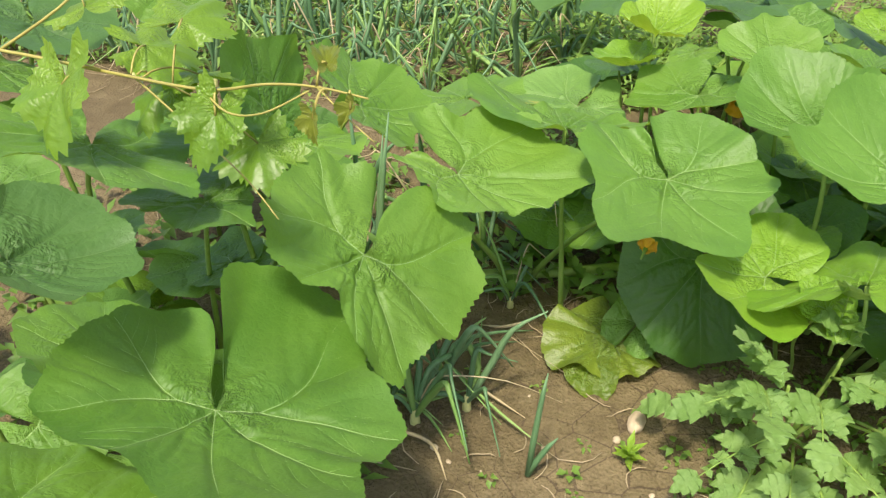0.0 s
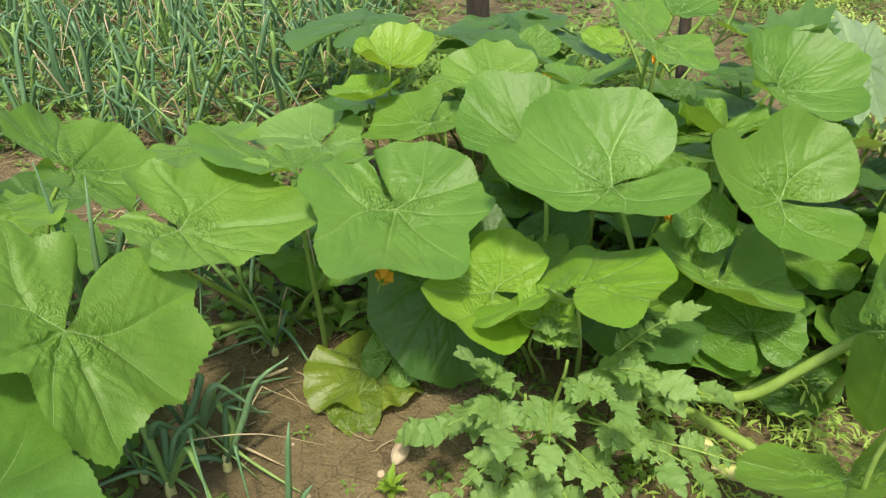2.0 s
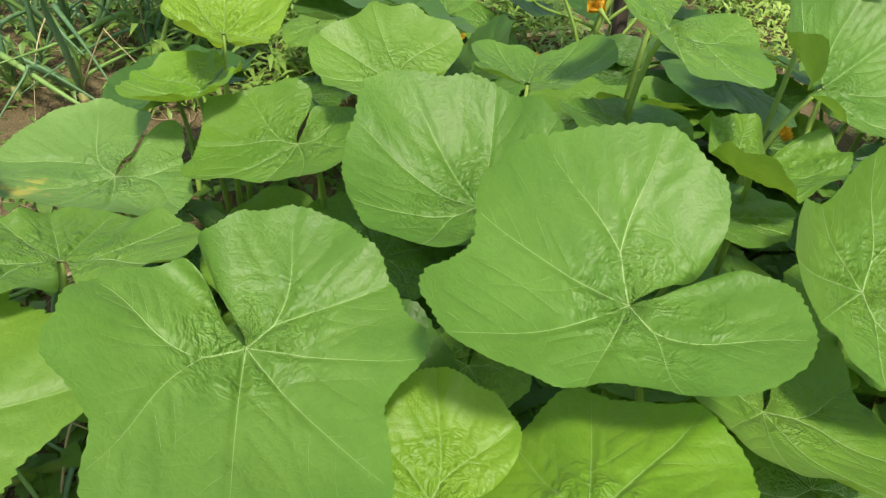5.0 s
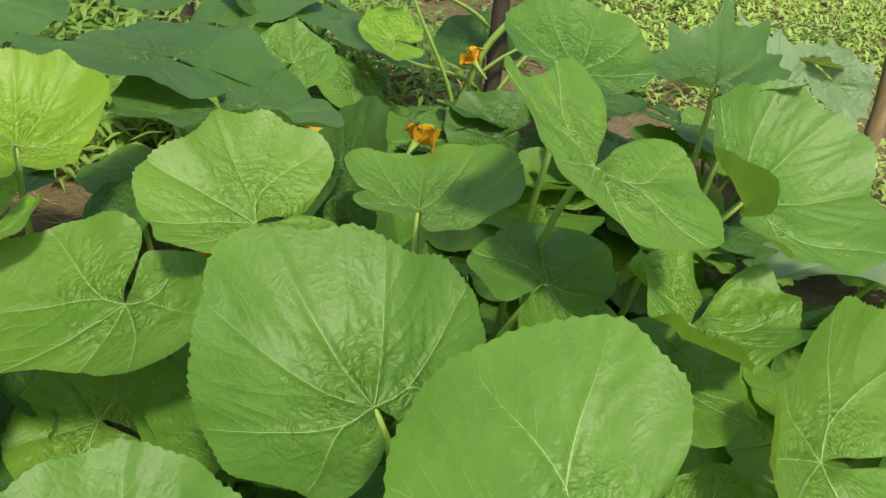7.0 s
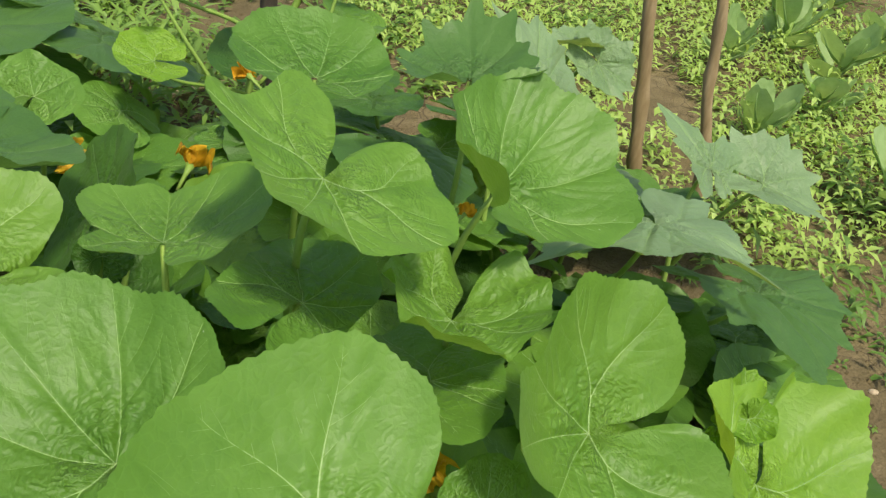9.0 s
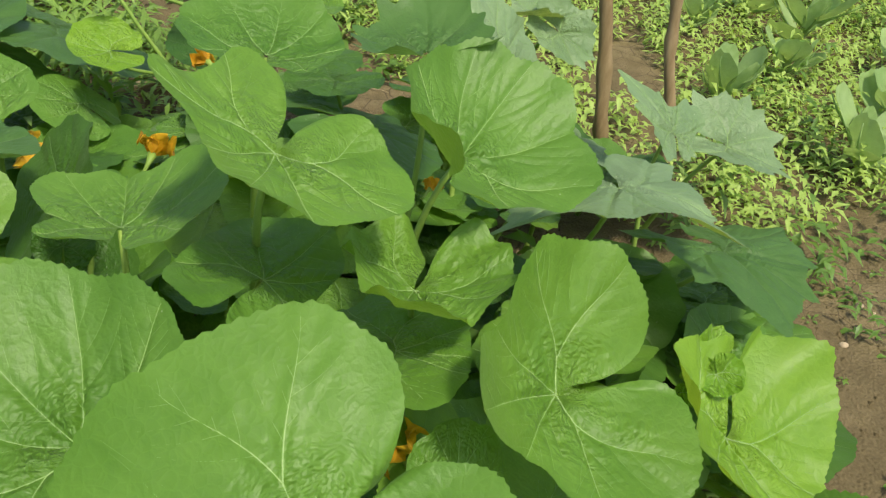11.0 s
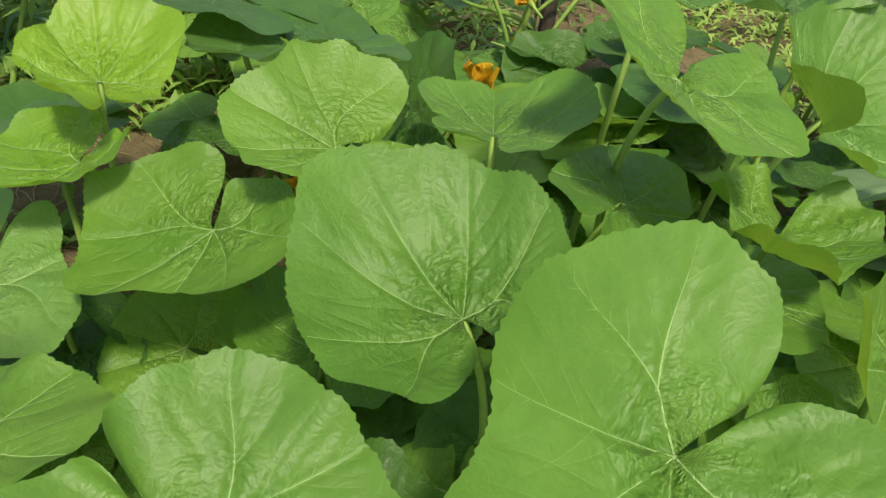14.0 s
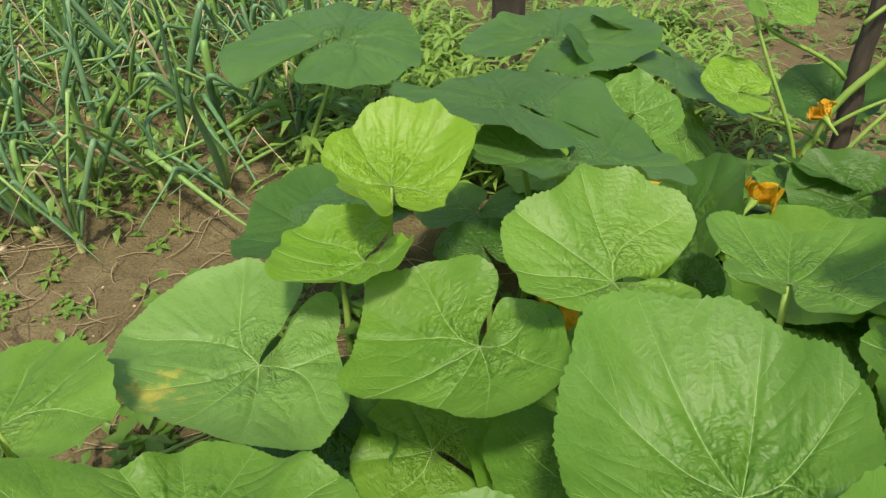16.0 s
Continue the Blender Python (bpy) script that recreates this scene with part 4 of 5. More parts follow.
vine(back_plant, [(1.45, 2.75, 0.02), (1.62, 2.93, 0.08), (1.74, 3.04, 0.20), (1.80, 3.06, 0.36), (1.90, 3.05, 0.52), (1.85, 3.06, 0.70), (1.80, 3.09, 0.95)], 0.011, 0.006, "green squash stem climbing a stake")
vine(back_plant, [(1.72, 2.98, 0.10), (1.70, 3.00, 0.28), (1.62, 3.05, 0.46), (1.58, 3.10, 0.56)], 0.006, 0.003, "green squash stem climbing a stake")
vine(back_plant, [(1.76, 3.02, 0.15), (1.85, 3.00, 0.33), (1.96, 3.02, 0.46), (2.02, 3.04, 0.70)], 0.006, 0.003, "green squash stem climbing a stake")


for k, (x, y, z, s, t) in enumerate(((1.60, 3.10, 0.58, 0.10, "bright"), (1.55, 3.02, 0.42, 0.08, "lime"), (1.68, 2.95, 0.24, 0.07, "green"), (1.98, 3.0, 0.46, 0.10, "bright"), (2.03, 3.06, 0.70, 0.11, "bright"), (1.88, 3.2, 0.30, 0.12, "dark"), (2.1, 3.1, 0.25, 0.13, "dark"), (1.78, 3.12, 0.80, 0.10, "lime"), (1.95, 2.88, 0.30, 0.10, "blue"))):
    squash_leaf(back_plant, t, x, y, z, 20 - 9 * k % 40, 14 * (-1) ** k, 67 * k, s, 1.0, 0.05, 0.0, 0.1, 0.15, 0.05, 0.0, -0.05, 0.0, 0.0, 0.0, 0.2, root=(1.80, 3.06, max(0.05, z - 0.16)), stalk=0.005)


for x, y, z, rx, ry, rz, s in ((1.925, 1.775, 0.355, -30, 10, 150, 0.036), (1.965, 1.800, 0.345, 20, -25, 60, 0.045), (1.90, 1.79, 0.33, -10, 35, 200, 0.030)):
    squash_leaf(right_plant, "lime", x, y, z, rx, ry, rz, s, 1.0, 0.05, 0.0, 0.2, 0.2, 0.1, 0.0, -0.05, 0.0, 0.0, 0.0, 0.2, ruffle=0.08, stalk=0.004, label="small crumpled young leaf")


# ---- squash flowers ----
def flower(plant, place, size, turn, seed, label="wilting orange squash flower"):
    rng = random.Random(seed)
    pieces = []
    for k in range(5):
        a = k * 1.257 + rng.uniform(-0.2, 0.2)
        verts, faces = [], []
        rows, cols = 7, 5
        droop = rng.uniform(0.1, 0.75)
        for i in range(rows + 1):
            t = i / rows
            w = size * 0.54 * math.sin(math.pi * min(1.0, 0.12 + t * 0.80)) * (1.0 - 0.25 * t)
            out = size * (0.12 + 0.55 * t**1.3)
            up = size * (0.75 * t - droop * t**3)
            for j in range(cols + 1):
                u = j / cols * 2 - 1
                crinkle = size * 0.15 * (math.sin(u * 6 + t * 7 + k) + 0.6 * math.sin(u * 11 - t * 9 + 2 * k)) * t
                x, y, z = out, u * w, up + size * 0.10 * abs(u) + crinkle
                verts.append((x * math.cos(a) - y * math.sin(a), x * math.sin(a) + y * math.cos(a), z))
        for i in range(rows):
            for j in range(cols):
                q = i * (cols + 1) + j
                faces.append((q, q + 1, q + cols + 2, q + cols + 1))
        pieces.append((verts, faces))
    m = Matrix.Translation(-plant.location) @ pose(*place, *turn)
    v, f = joined(pieces)
    bloom = part("flower", mesh_of("flower", v, f, PETAL), plant, label, m)
    v, f = tube([(0, 0, -size * 0.9), (0, 0, -size * 0.3), (0, 0, size * 0.1)], [size * 0.06, size * 0.08, size * 0.17], 8)
    part("flower_stalk", mesh_of("flower_stalk", v, f, STEM), bloom, "pale green stalk")


flower(back_plant, (1.70, 3.08, 0.11), 0.065, (35, 20, 0), 1)
flower(back_plant, (1.76, 3.02, 0.35), 0.05, (-60, 10, 30), 2)
flower(back_plant, (1.53, 2.81, 0.290), 0.060, (50, 0, 120), 3)
flower(back_plant, (1.30, 2.82, 0.36), 0.05, (70, 20, 40), 4)
flower(main_plant, (1.455, 1.905, 0.37), 0.060, (60, 0, 200), 5)
flower(main_plant, (1.05, 2.43, 0.39), 0.055, (80, 0, 10), 6)
flower(front_plant, (0.79, 1.77, 0.34), 0.032, (80, 10, 160), 7)
flower(silver_plant, (1.86, 2.36, 0.36), 0.028, (60, 30, 90), 8)
flower(back_plant, (1.74, 3.06, 0.22), 0.045, (100, 30, 60), 9)


def young_fruit(plant, place, turn, length):
    pts = [(0, 0, -0.35), (0, 0, -0.12), (0, 0, 0.0), (0, 0, 0.12), (0, 0, 0.4), (0, 0, 0.7), (0, 0, 0.92), (0, 0, 1.0)]
    v, f = tube([Vector(p) * length for p in pts], [r * length for r in (0.06, 0.07, 0.12, 0.22, 0.30, 0.27, 0.16, 0.05)], 16, 0.03)
    part("fruit", mesh_of("fruit", v, f, FRUIT), plant, "small pale yellow-green young squash", Matrix.Translation(-plant.location) @ pose(*place, *turn))


young_fruit(right_plant, (1.40, 1.58, 0.05), (70, 10, 25), 0.062)
young_fruit(right_plant, (1.44, 1.50, 0.04), (80, -20, 60), 0.055)
young_fruit(main_plant, (0.96, 1.98, 0.16), (140, 0, 10), 0.05)


# ---- grape shoot ----
grape = empty("grape_vine", (-0.34, 1.55, 0.0), "young grape vine shoot hanging over the squash leaves", "vine")


def cane(points, r0, r1, name="cane", label="slender yellow-brown cane", mat=CANE):
    pts = [Vector(p) - grape.location for p in points]
    n = len(pts)
    path = []
    for i in range(n - 1):
        a, d = pts[max(i - 1, 0)], pts[min(i + 2, n - 1)]
        path += bezier(pts[i], pts[i] + (pts[i + 1] - a) / 6, pts[i + 1] - (d - pts[i]) / 6, pts[i + 1], 5)[:-1]
    path.append(pts[-1])
    v, f = tube(path, [r0 + (r1 - r0) * i / (len(path) - 1) for i in range(len(path))], 7)
    part(name, mesh_of(name, v, f, mat), grape, label)


def grape_blade(size, seed):
    """A five-lobed toothed blade, hung from its stalk at the origin, tip along +y."""
    rng = random.Random(seed)
    spokes, rings = 90, 9
    verts, faces = [], []
    for i in range(rings + 1):
        t = i / rings
        for k in range(spokes):
            th = -math.pi + 2 * math.pi * k / spokes
            gap = math.pi - abs(th)
            r = 0.80 + 0.12 * math.cos(5 * th) + 0.10 * math.cos(th)
            r *= 1 - 0.85 * math.exp(-((gap / 0.35) ** 2))
            if i == rings:
                r *= 1 + 0.11 * (1 - 2 * ((k * 0.3334) % 1.0))
            x, y = r * t * math.sin(th) * size, r * t * math.cos(th) * size
            z = -0.35 * y * abs(y) / size - 0.22 * abs(x) + 0.07 * size * math.sin(7 * th + seed) * t * t + 0.03 * size * math.cos(5 * th) * t
            verts.append((x, y, z))
    for i in range(rings):
        for k in range(spokes):
            a, b = i * spokes + k, i * spokes + (k + 1) % spokes
            faces.append((a, b, b + spokes, a + spokes))
    return verts, faces


def grape_leaf(place, turn, size, seed, node, mat=GRAPE, label="", folded=0.0):
    m = Matrix.Translation(-grape.location) @ pose(*place, *turn)
    v, f = grape_blade(size, seed)
    v = [(x * (1 - 0.55 * folded), y, z + abs(x) * 1.1 * folded) for x, y, z in v]
    leaf = part("leaf", mesh_of("leaf", v, f, mat), grape, label, m)
    inv = (Matrix.Translation(grape.location) @ m).inverted()
    a, b = Vector(place), Vector(node)
    path = bezier(a, a + (b - a) * 0.3 + Vector((0, 0, 0.015)), a + (b - a) * 0.7 + Vector((0, 0, 0.02)), b, 6)
    v, f = tube([inv @ p for p in path], [0.0016] * 7, 6)
    part("stalk", mesh_of("stalk", v, f, CANE), leaf, "thin pinkish stalk")


cane([(-0.75, 1.75, 0.70), (-0.322, 1.55, 0.759), (-0.065, 1.45, 0.775), (0.134, 1.33, 0.812), (0.25, 1.26, 0.855), (0.326, 1.22, 0.873), (0.39, 1.20, 0.872)], 0.0034, 0.0011)
cane([(0.134, 1.33, 0.812), (0.20, 1.25, 0.82), (0.27, 1.19, 0.85), (0.33, 1.18, 0.885)], 0.0016, 0.0010, "tendril", "thin curling tendril")
cane([(-0.02, 1.43, 0.78), (0.08, 1.37, 0.74), (0.18, 1.31, 0.70), (0.24, 1.27, 0.66)], 0.0018, 0.0009, "tendril", "thin curling tendril")
cane([(0.326, 1.22, 0.873), (0.37, 1.19, 0.85), (0.40, 1.18, 0.83)], 0.0012, 0.0007, "tendril", "thin curling tendril")
cane([(-0.322, 1.55, 0.759), (-0.20, 1.60, 0.84), (-0.16, 1.68, 0.92)], 0.003, 0.0014, "side_shoot", "short side shoot")
grape_leaf((-0.14, 1.43, 0.76), (-38, 14, 168), 0.100, 1, (-0.09, 1.46, 0.775), folded=0.35)
grape_leaf((0.165, 1.29, 0.795), (-42, -12, 178), 0.068, 2, (0.16, 1.315, 0.815), GRAPE, "shiny young yellow-green leaf", 0.45)
grape_leaf((0.055, 1.46, 0.86), (20, 12, -20), 0.075, 3, (0.06, 1.39, 0.79))
grape_leaf((-0.05, 1.53, 0.79), (-8, 20, -60), 0.080, 4, (-0.03, 1.44, 0.78))
grape_leaf((-0.17, 1.58, 0.83), (10, -15, 30), 0.075, 5, (-0.19, 1.60, 0.84))
grape_leaf((0.02, 1.55, 0.74), (5, 10, 60), 0.085, 6, (0.0, 1.42, 0.785))
grape_leaf((-0.06, 1.58, 0.70), (-25, 5, 150), 0.080, 7, (-0.02, 1.44, 0.78))
grape_leaf((-0.24, 1.66, 0.88), (0, 20, 20), 0.060, 8, (-0.18, 1.65, 0.90))
grape_leaf((0.335, 1.235, 0.895), (35, 0, 20), 0.030, 9, (0.326, 1.22, 0.873), GRAPE_TIP, "unfolding bronze leaf", 0.8)
grape_leaf((0.330, 1.185, 0.850), (-60, 10, 175), 0.026, 10, (0.34, 1.21, 0.872), GRAPE_TIP, "unfolding bronze leaf", 0.8)
grape_leaf((0.372, 1.19, 0.862), (-50, -20, 150), 0.022, 11, (0.37, 1.20, 0.872), GRAPE_TIP, "unfolding bronze leaf", 0.8)
grape_leaf((0.10, 1.56, 0.62), (-15, 10, 200), 0.085, 12, (0.02, 1.42, 0.78))


# ---- tomato plant ----
tomato = empty("tomato_plant", (1.08, 1.58, 0.0), "low tomato plant with lobed grey-green leaves on the soil", "tomato plant")


def leaflet_mesh(name, size, seed):
    """A pointed leaflet with forward-pointing lobes along both margins."""
    rng = random.Random(seed)
    rows, verts, faces = 26, [], []
    beats = rng.uniform(3.6, 4.6)
    for i in range(rows + 1):
        t = i / rows
        saw = (t * beats + 0.35) % 1.0
        full = 0.45 * math.sin(math.pi * min(1.0, 0.10 + 0.90 * t) ** 0.85) * (1 - 0.25 * t) + 0.006
        w = full * (0.70 + 0.36 * saw)
        for u in (-1, -0.5, 0, 0.5, 1):
            y = t + 0.30 * abs(u) * w * saw - 0.05 * abs(u)
            z = -0.22 * t * t + 0.22 * abs(u) * w - 0.25 * u * u * w * w + 0.025 * math.sin(14 * t + 3 * u + seed)
            verts.append((u * w * size, y * size, z * size))
    for i in range(rows):
        for j in range(4):
            a = i * 5 + j
            faces.append((a, a + 1, a + 6, a + 5))
    return mesh_of(name, verts, faces, TOMATO)


LEAFLETS = [leaflet_mesh("leaflet", 1.0, k) for k in range(4)]


def tomato_leaf(base, tip, droop, seed):
    rng = random.Random(seed)
    a, d = Vector(base), Vector(tip)
    mid = (a + d) / 2 + Vector((0, 0, droop))
    path = bezier(a, a + (mid - a) * 0.7, mid + (d - mid) * 0.4, d, 10)
    off = [p - tomato.location for p in path]
    v, f = tube(off, [0.0032 - 0.0002 * i for i in range(11)], 6)
    rib = part("leaf", mesh_of("leaf", v, f, STEM), tomato)
    spots = [(10, 0, 1.0)] + [(i, s, 0.55 + 0.35 * math.sin(i * 0.5)) for i in (3, 5, 7, 9) for s in (-1, 1)] + [(4, 1, 0.28), (6, -1, 0.28), (8, 1, 0.25)]
    length = (d - a).length
    for i, s, k in spots:
        p = off[i]
        along = (off[min(i + 1, 10)] - off[max(i - 1, 0)]).normalized()
        yaw = math.degrees(math.atan2(along.y, along.x)) - 90 - s * rng.uniform(45, 70)
        lean = math.degrees(math.asin(max(-0.9, min(0.9, along.z)))) * (1 - 0.6 * abs(s)) + rng.uniform(-18, 12)
        size = k * 0.070 * rng.uniform(0.85, 1.2)
        m = Matrix.Translation(p) @ pose(0, 0, 0, lean, rng.uniform(-22, 22) - 12 * s, yaw) @ Matrix.Diagonal((size, size, size, 1))
        part("leaflet", rng.choice(LEAFLETS), rib, "", m)


rng = random.Random(21)
for k, (bx, by, bz, tx, ty, tz) in enumerate((
    (1.05, 1.56, 0.20, 0.95, 1.50, 0.35), (1.05, 1.55, 0.18, 0.90, 1.50, 0.20), (1.08, 1.54, 0.12, 0.90, 1.42, 0.10), (1.10, 1.55, 0.20, 1.06, 1.38, 0.26), (1.12, 1.56, 0.24, 1.17, 1.40, 0.33),
    (1.15, 1.57, 0.24, 1.26, 1.45, 0.33), (1.18, 1.58, 0.20, 1.36, 1.50, 0.26), (1.15, 1.55, 0.15, 1.32, 1.38, 0.18), (1.12, 1.53, 0.12, 1.20, 1.32, 0.14), (1.08, 1.52, 0.10, 1.02, 1.30, 0.12),
    (1.12, 1.60, 0.26, 1.10, 1.56, 0.42), (1.20, 1.60, 0.22, 1.32, 1.60, 0.34), (1.02, 1.58, 0.14, 0.86, 1.58, 0.12), (1.22, 1.54, 0.12, 1.45, 1.42, 0.13), (1.10, 1.50, 0.08, 1.12, 1.24, 0.08),
    (1.02, 1.50, 0.08, 0.93, 1.32, 0.06), (1.17, 1.52, 0.18, 1.24, 1.34, 0.24), (1.00, 1.54, 0.22, 0.98, 1.40, 0.28), (1.24, 1.58, 0.14, 1.42, 1.55, 0.18))):
    tomato_leaf((bx, by, bz), (tx, ty, tz), rng.uniform(0.015, 0.05), k)
for k, (tx, ty, tz) in enumerate(((1.05, 1.55, 0.22), (1.13, 1.57, 0.28), (1.21, 1.57, 0.24), (1.12, 1.50, 0.12))):
    base = Vector((1.10, 1.60, 0.0))
    v, f = tube([p - tomato.location for p in bezier(base, base + Vector((0, 0, 0.1)), Vector((tx, ty, tz - 0.06)), (tx, ty, tz), 8)], [0.0055 - 0.0003 * i for i in range(9)], 8)
    part("stem", mesh_of("stem", v, f, STEM), tomato, "hairy green stem")


# ---- onions ----
def onion_leaf_tube(rng, height, kink, dry=False):
    """A hollow leaf that rises, bends over and hangs, in the onion's own space."""
    a = rng.uniform(0, 6.283)
    out = rng.uniform(0.02, 0.15)
    ca, sa = math.cos(a), math.sin(a)
    bend = rng.random() < kink
    if bend and rng.random() < 0.42:
        # fallen: rises a little and lies across its neighbours
        top, run, b = rng.uniform(0.07, 0.20), rng.uniform(0.18, 0.36), a + rng.uniform(-0.5, 0.5)
        cb, sb = math.cos(b), math.sin(b)
        pts = [Vector((0, 0, 0.02)), Vector((ca * 0.03, sa * 0.03, top * 0.8)), Vector((ca * 0.07, sa * 0.07, top)), Vector((ca * 0.07 + cb * run * 0.5, sa * 0.07 + sb * run * 0.5, top * 0.75)), Vector((ca * 0.07 + cb * run, sa * 0.07 + sb * run, rng.uniform(0.015, top * 0.9)))]
    elif bend:
        # kinked: a sharp fold part of the way up, the end hanging
        b = a + rng.uniform(-1.6, 1.6)
        cb, sb = math.cos(b), math.sin(b)
        top = Vector((ca * out, sa * out, height * rng.uniform(0.45, 0.85)))
        fall = rng.uniform(0.10, 0.26)
        pts = [Vector((0, 0, 0.02)), Vector((ca * out * 0.4, sa * out * 0.4, top.z * 0.5)), top, top + Vector((cb * 0.03, sb * 0.03, -0.01)), top + Vector((cb * fall * 0.8, sb * fall * 0.8, -min(fall * rng.uniform(0.2, 1.2), top.z - 0.02)))]
    else:
        sway = rng.uniform(-0.03, 0.03)
        pts = [Vector((0, 0, 0.02)), Vector((ca * out * 0.4 + sway, sa * out * 0.4, height * 0.45)), Vector((ca * out * 0.9, sa * out * 0.9 + sway, height * 0.8)), Vector((ca * out * 1.4 + sway, sa * out * 1.4, height))]
    path = []
    for i in range(len(pts) - 1):
        p0, p3 = pts[max(i - 1, 0)], pts[min(i + 2, len(pts) - 1)]
        path += bezier(pts[i], pts[i] + (pts[i + 1] - p0) / 6, pts[i + 1] - (p3 - pts[i]) / 6, pts[i + 1], 3)[:-1]
    path.append(pts[-1])
    n = len(path)
    thick = rng.uniform(0.0040, 0.0080) * (0.42 if dry else 1.0)
    return tube(path, [thick * (0.85 + 0.5 * math.sin(math.pi * min(1, i / (n - 1) * 1.15))) * (1.0 - 0.75 * (i / (n - 1)) ** 3) for i in range(n)], 6)


def onion_proto(seed, tall, kink):
    rng = random.Random(seed)
    ob = new("onion_plant")
    for k in range(rng.randint(6, 8)):
        dry = k == 0
        v, f = onion_leaf_tube(rng, tall * rng.uniform(0.65, 1.1), 0.85 if dry else kink, dry)
        mat = ONION_DRY if dry else (ONION_FRESH if rng.random() < 0.35 else ONION)
        part("leaf", mesh_of("leaf", v, f, mat), ob, "withered straw-coloured leaf" if dry else "")
    v, f = tube([(0, 0, -0.015), (0, 0, 0.0), (0, 0, 0.018), (0, 0, 0.05)], [0.010, 0.013, 0.012, 0.008], 8)
    part("bulb", mesh_of("bulb", v, f, FRUIT), ob, "pale half-buried bulb")
    return tagged(ob, "onion with bent hollow blue-green leaves", "onion", "onions in the bed")


def in_bed(x, y):
    return y > 3.12 - 0.10 * x and x < 0.52 + 0.25 * (y - 3.2) and not (x > 0.2 and y < 3.25)


onions = [onion_proto(40 + k, 0.38 + 0.04 * (k % 3), 0.84) for k in range(7)]
rng = random.Random(77)
spots = []
gy = 3.0
while gy < 5.9:
    gx = -2.3
    while gx < 1.1:
        x, y = gx + rng.uniform(-0.05, 0.05), gy + rng.uniform(-0.05, 0.05)
        if in_bed(x, y):
            spots.append((x, y))
        gx += 0.15
    gy += 0.19
spots.sort(key=lambda p: (p[0] - 0.3) ** 2 + (p[1] - 3.0) ** 2)
near_spots, far_spots = spots[:120], spots[120:]
for k, (x, y) in enumerate(near_spots):
    sc = rng.uniform(0.8, 1.15)
    m = pose(x, y, 0, rng.uniform(-13, 13), rng.uniform(-13, 13), rng.uniform(0, 360)) @ Matrix.Diagonal((sc, sc, sc, 1))
    if k < len(onions):
        onions[k].matrix_basis = m
    else:
        copy_thing(onions[k % len(onions)], m).scale = (sc, sc, sc)
pieces = {0: [], 1: [], 2: []}
for x, y in far_spots:
    for k in range(6):
        v, f = onion_leaf_tube(rng, 0.38 * rng.uniform(0.6, 1.25), 0.82, k == 0)
        pieces[0 if k == 0 else rng.choice((1, 1, 1, 2))].append(([(p.x + x, p.y + y, p.z) for p in v], f))
for k, mat in enumerate((ONION_DRY, ONION, ONION_FRESH)):
    v, f = joined(pieces[k])
    tagged(new("onion_leaves", mesh_of("onion_leaves", v, f, mat)), ("withered straw-coloured onion leaves", "tangled blue-green onion leaves in the bed", "fresh light green onion leaves in the bed")[k], "onion", kind="stuff")

for k, (x, y, tall) in enumerate(((0.40, 1.66, 0.9), (0.46, 1.62, 0.8), (0.36, 1.56, 0.9), (0.52, 1.98, 0.7), (0.44, 2.14, 0.8), (0.55, 2.22, 0.8), (0.25, 2.3, 1.0), (0.30, 1.60, 0.7), (0.05, 2.25, 0.9), (-0.1, 1.95, 0.8), (0.12, 2.1, 0.9))):
    copy_thing(onions[k % 7], pose(x, y, 0, 0, 0, 53 * k) @ Matrix.Diagonal((tall, tall, tall * 0.85, 1))).scale = (tall, tall, tall * 0.85)


def upright_onion(x, y, points, label):
    ob = empty("onion_plant", (x, y, 0), label, "onion")
    for k, (dx, dy, h) in enumerate(points):
        v, f = tube([(0, 0, 0), (dx * 0.3, dy * 0.3, h * 0.4), (dx * 0.7, dy * 0.7, h * 0.8), (dx, dy, h)], [0.006, 0.0065, 0.005, 0.0012], 7)
        part("leaf", mesh_of("leaf", v, f, ONION), ob)


upright_onion(0.24, 1.72, ((-0.02, -0.02, 0.66), (0.05, 0.0, 0.62), (0.03, 0.03, 0.56), (-0.03, 0.04, 0.50)), "dark upright onion leaves pushing through a squash leaf")
upright_onion(0.60, 1.46, ((0.02, 0.03, 0.24), (0.05, 0.01, 0.10)), "single green onion shoot in open soil")


fallen = empty("onion_leaves", (0.55, 1.60, 0.0), "fallen yellowing onion leaves lying on the soil", "onion")
for k, (a, b, c) in enumerate((
    ((0.379, 1.697, 0.05), (0.471, 1.662, 0.03), (0.585, 1.602, 0.008)),
    ((0.3, 1.596, 0.05), (0.389, 1.564, 0.03), (0.448, 1.487, 0.008)),
    ((0.335, 1.489, 0.05), (0.413, 1.491, 0.03), (0.448, 1.416, 0.008)),
    ((0.418, 1.685, 0.05), (0.514, 1.601, 0.03), (0.624, 1.53, 0.008)),
    ((0.564, 1.866, 0.05), (0.512, 1.861, 0.03), (0.456, 1.89, 0.008)),
    ((0.345, 1.553, 0.05), (0.416, 1.619, 0.03), (0.458, 1.666, 0.008)))):
    v, f = tube([Vector(p) - fallen.location for p in bezier(a, b, b, c, 7)], [0.003, 0.0038, 0.0038, 0.0036, 0.0033, 0.003, 0.002, 0.0008], 7)
    part("leaf", mesh_of("leaf", v, f, ONION_FRESH if k % 2 else ONION_DRY), fallen)


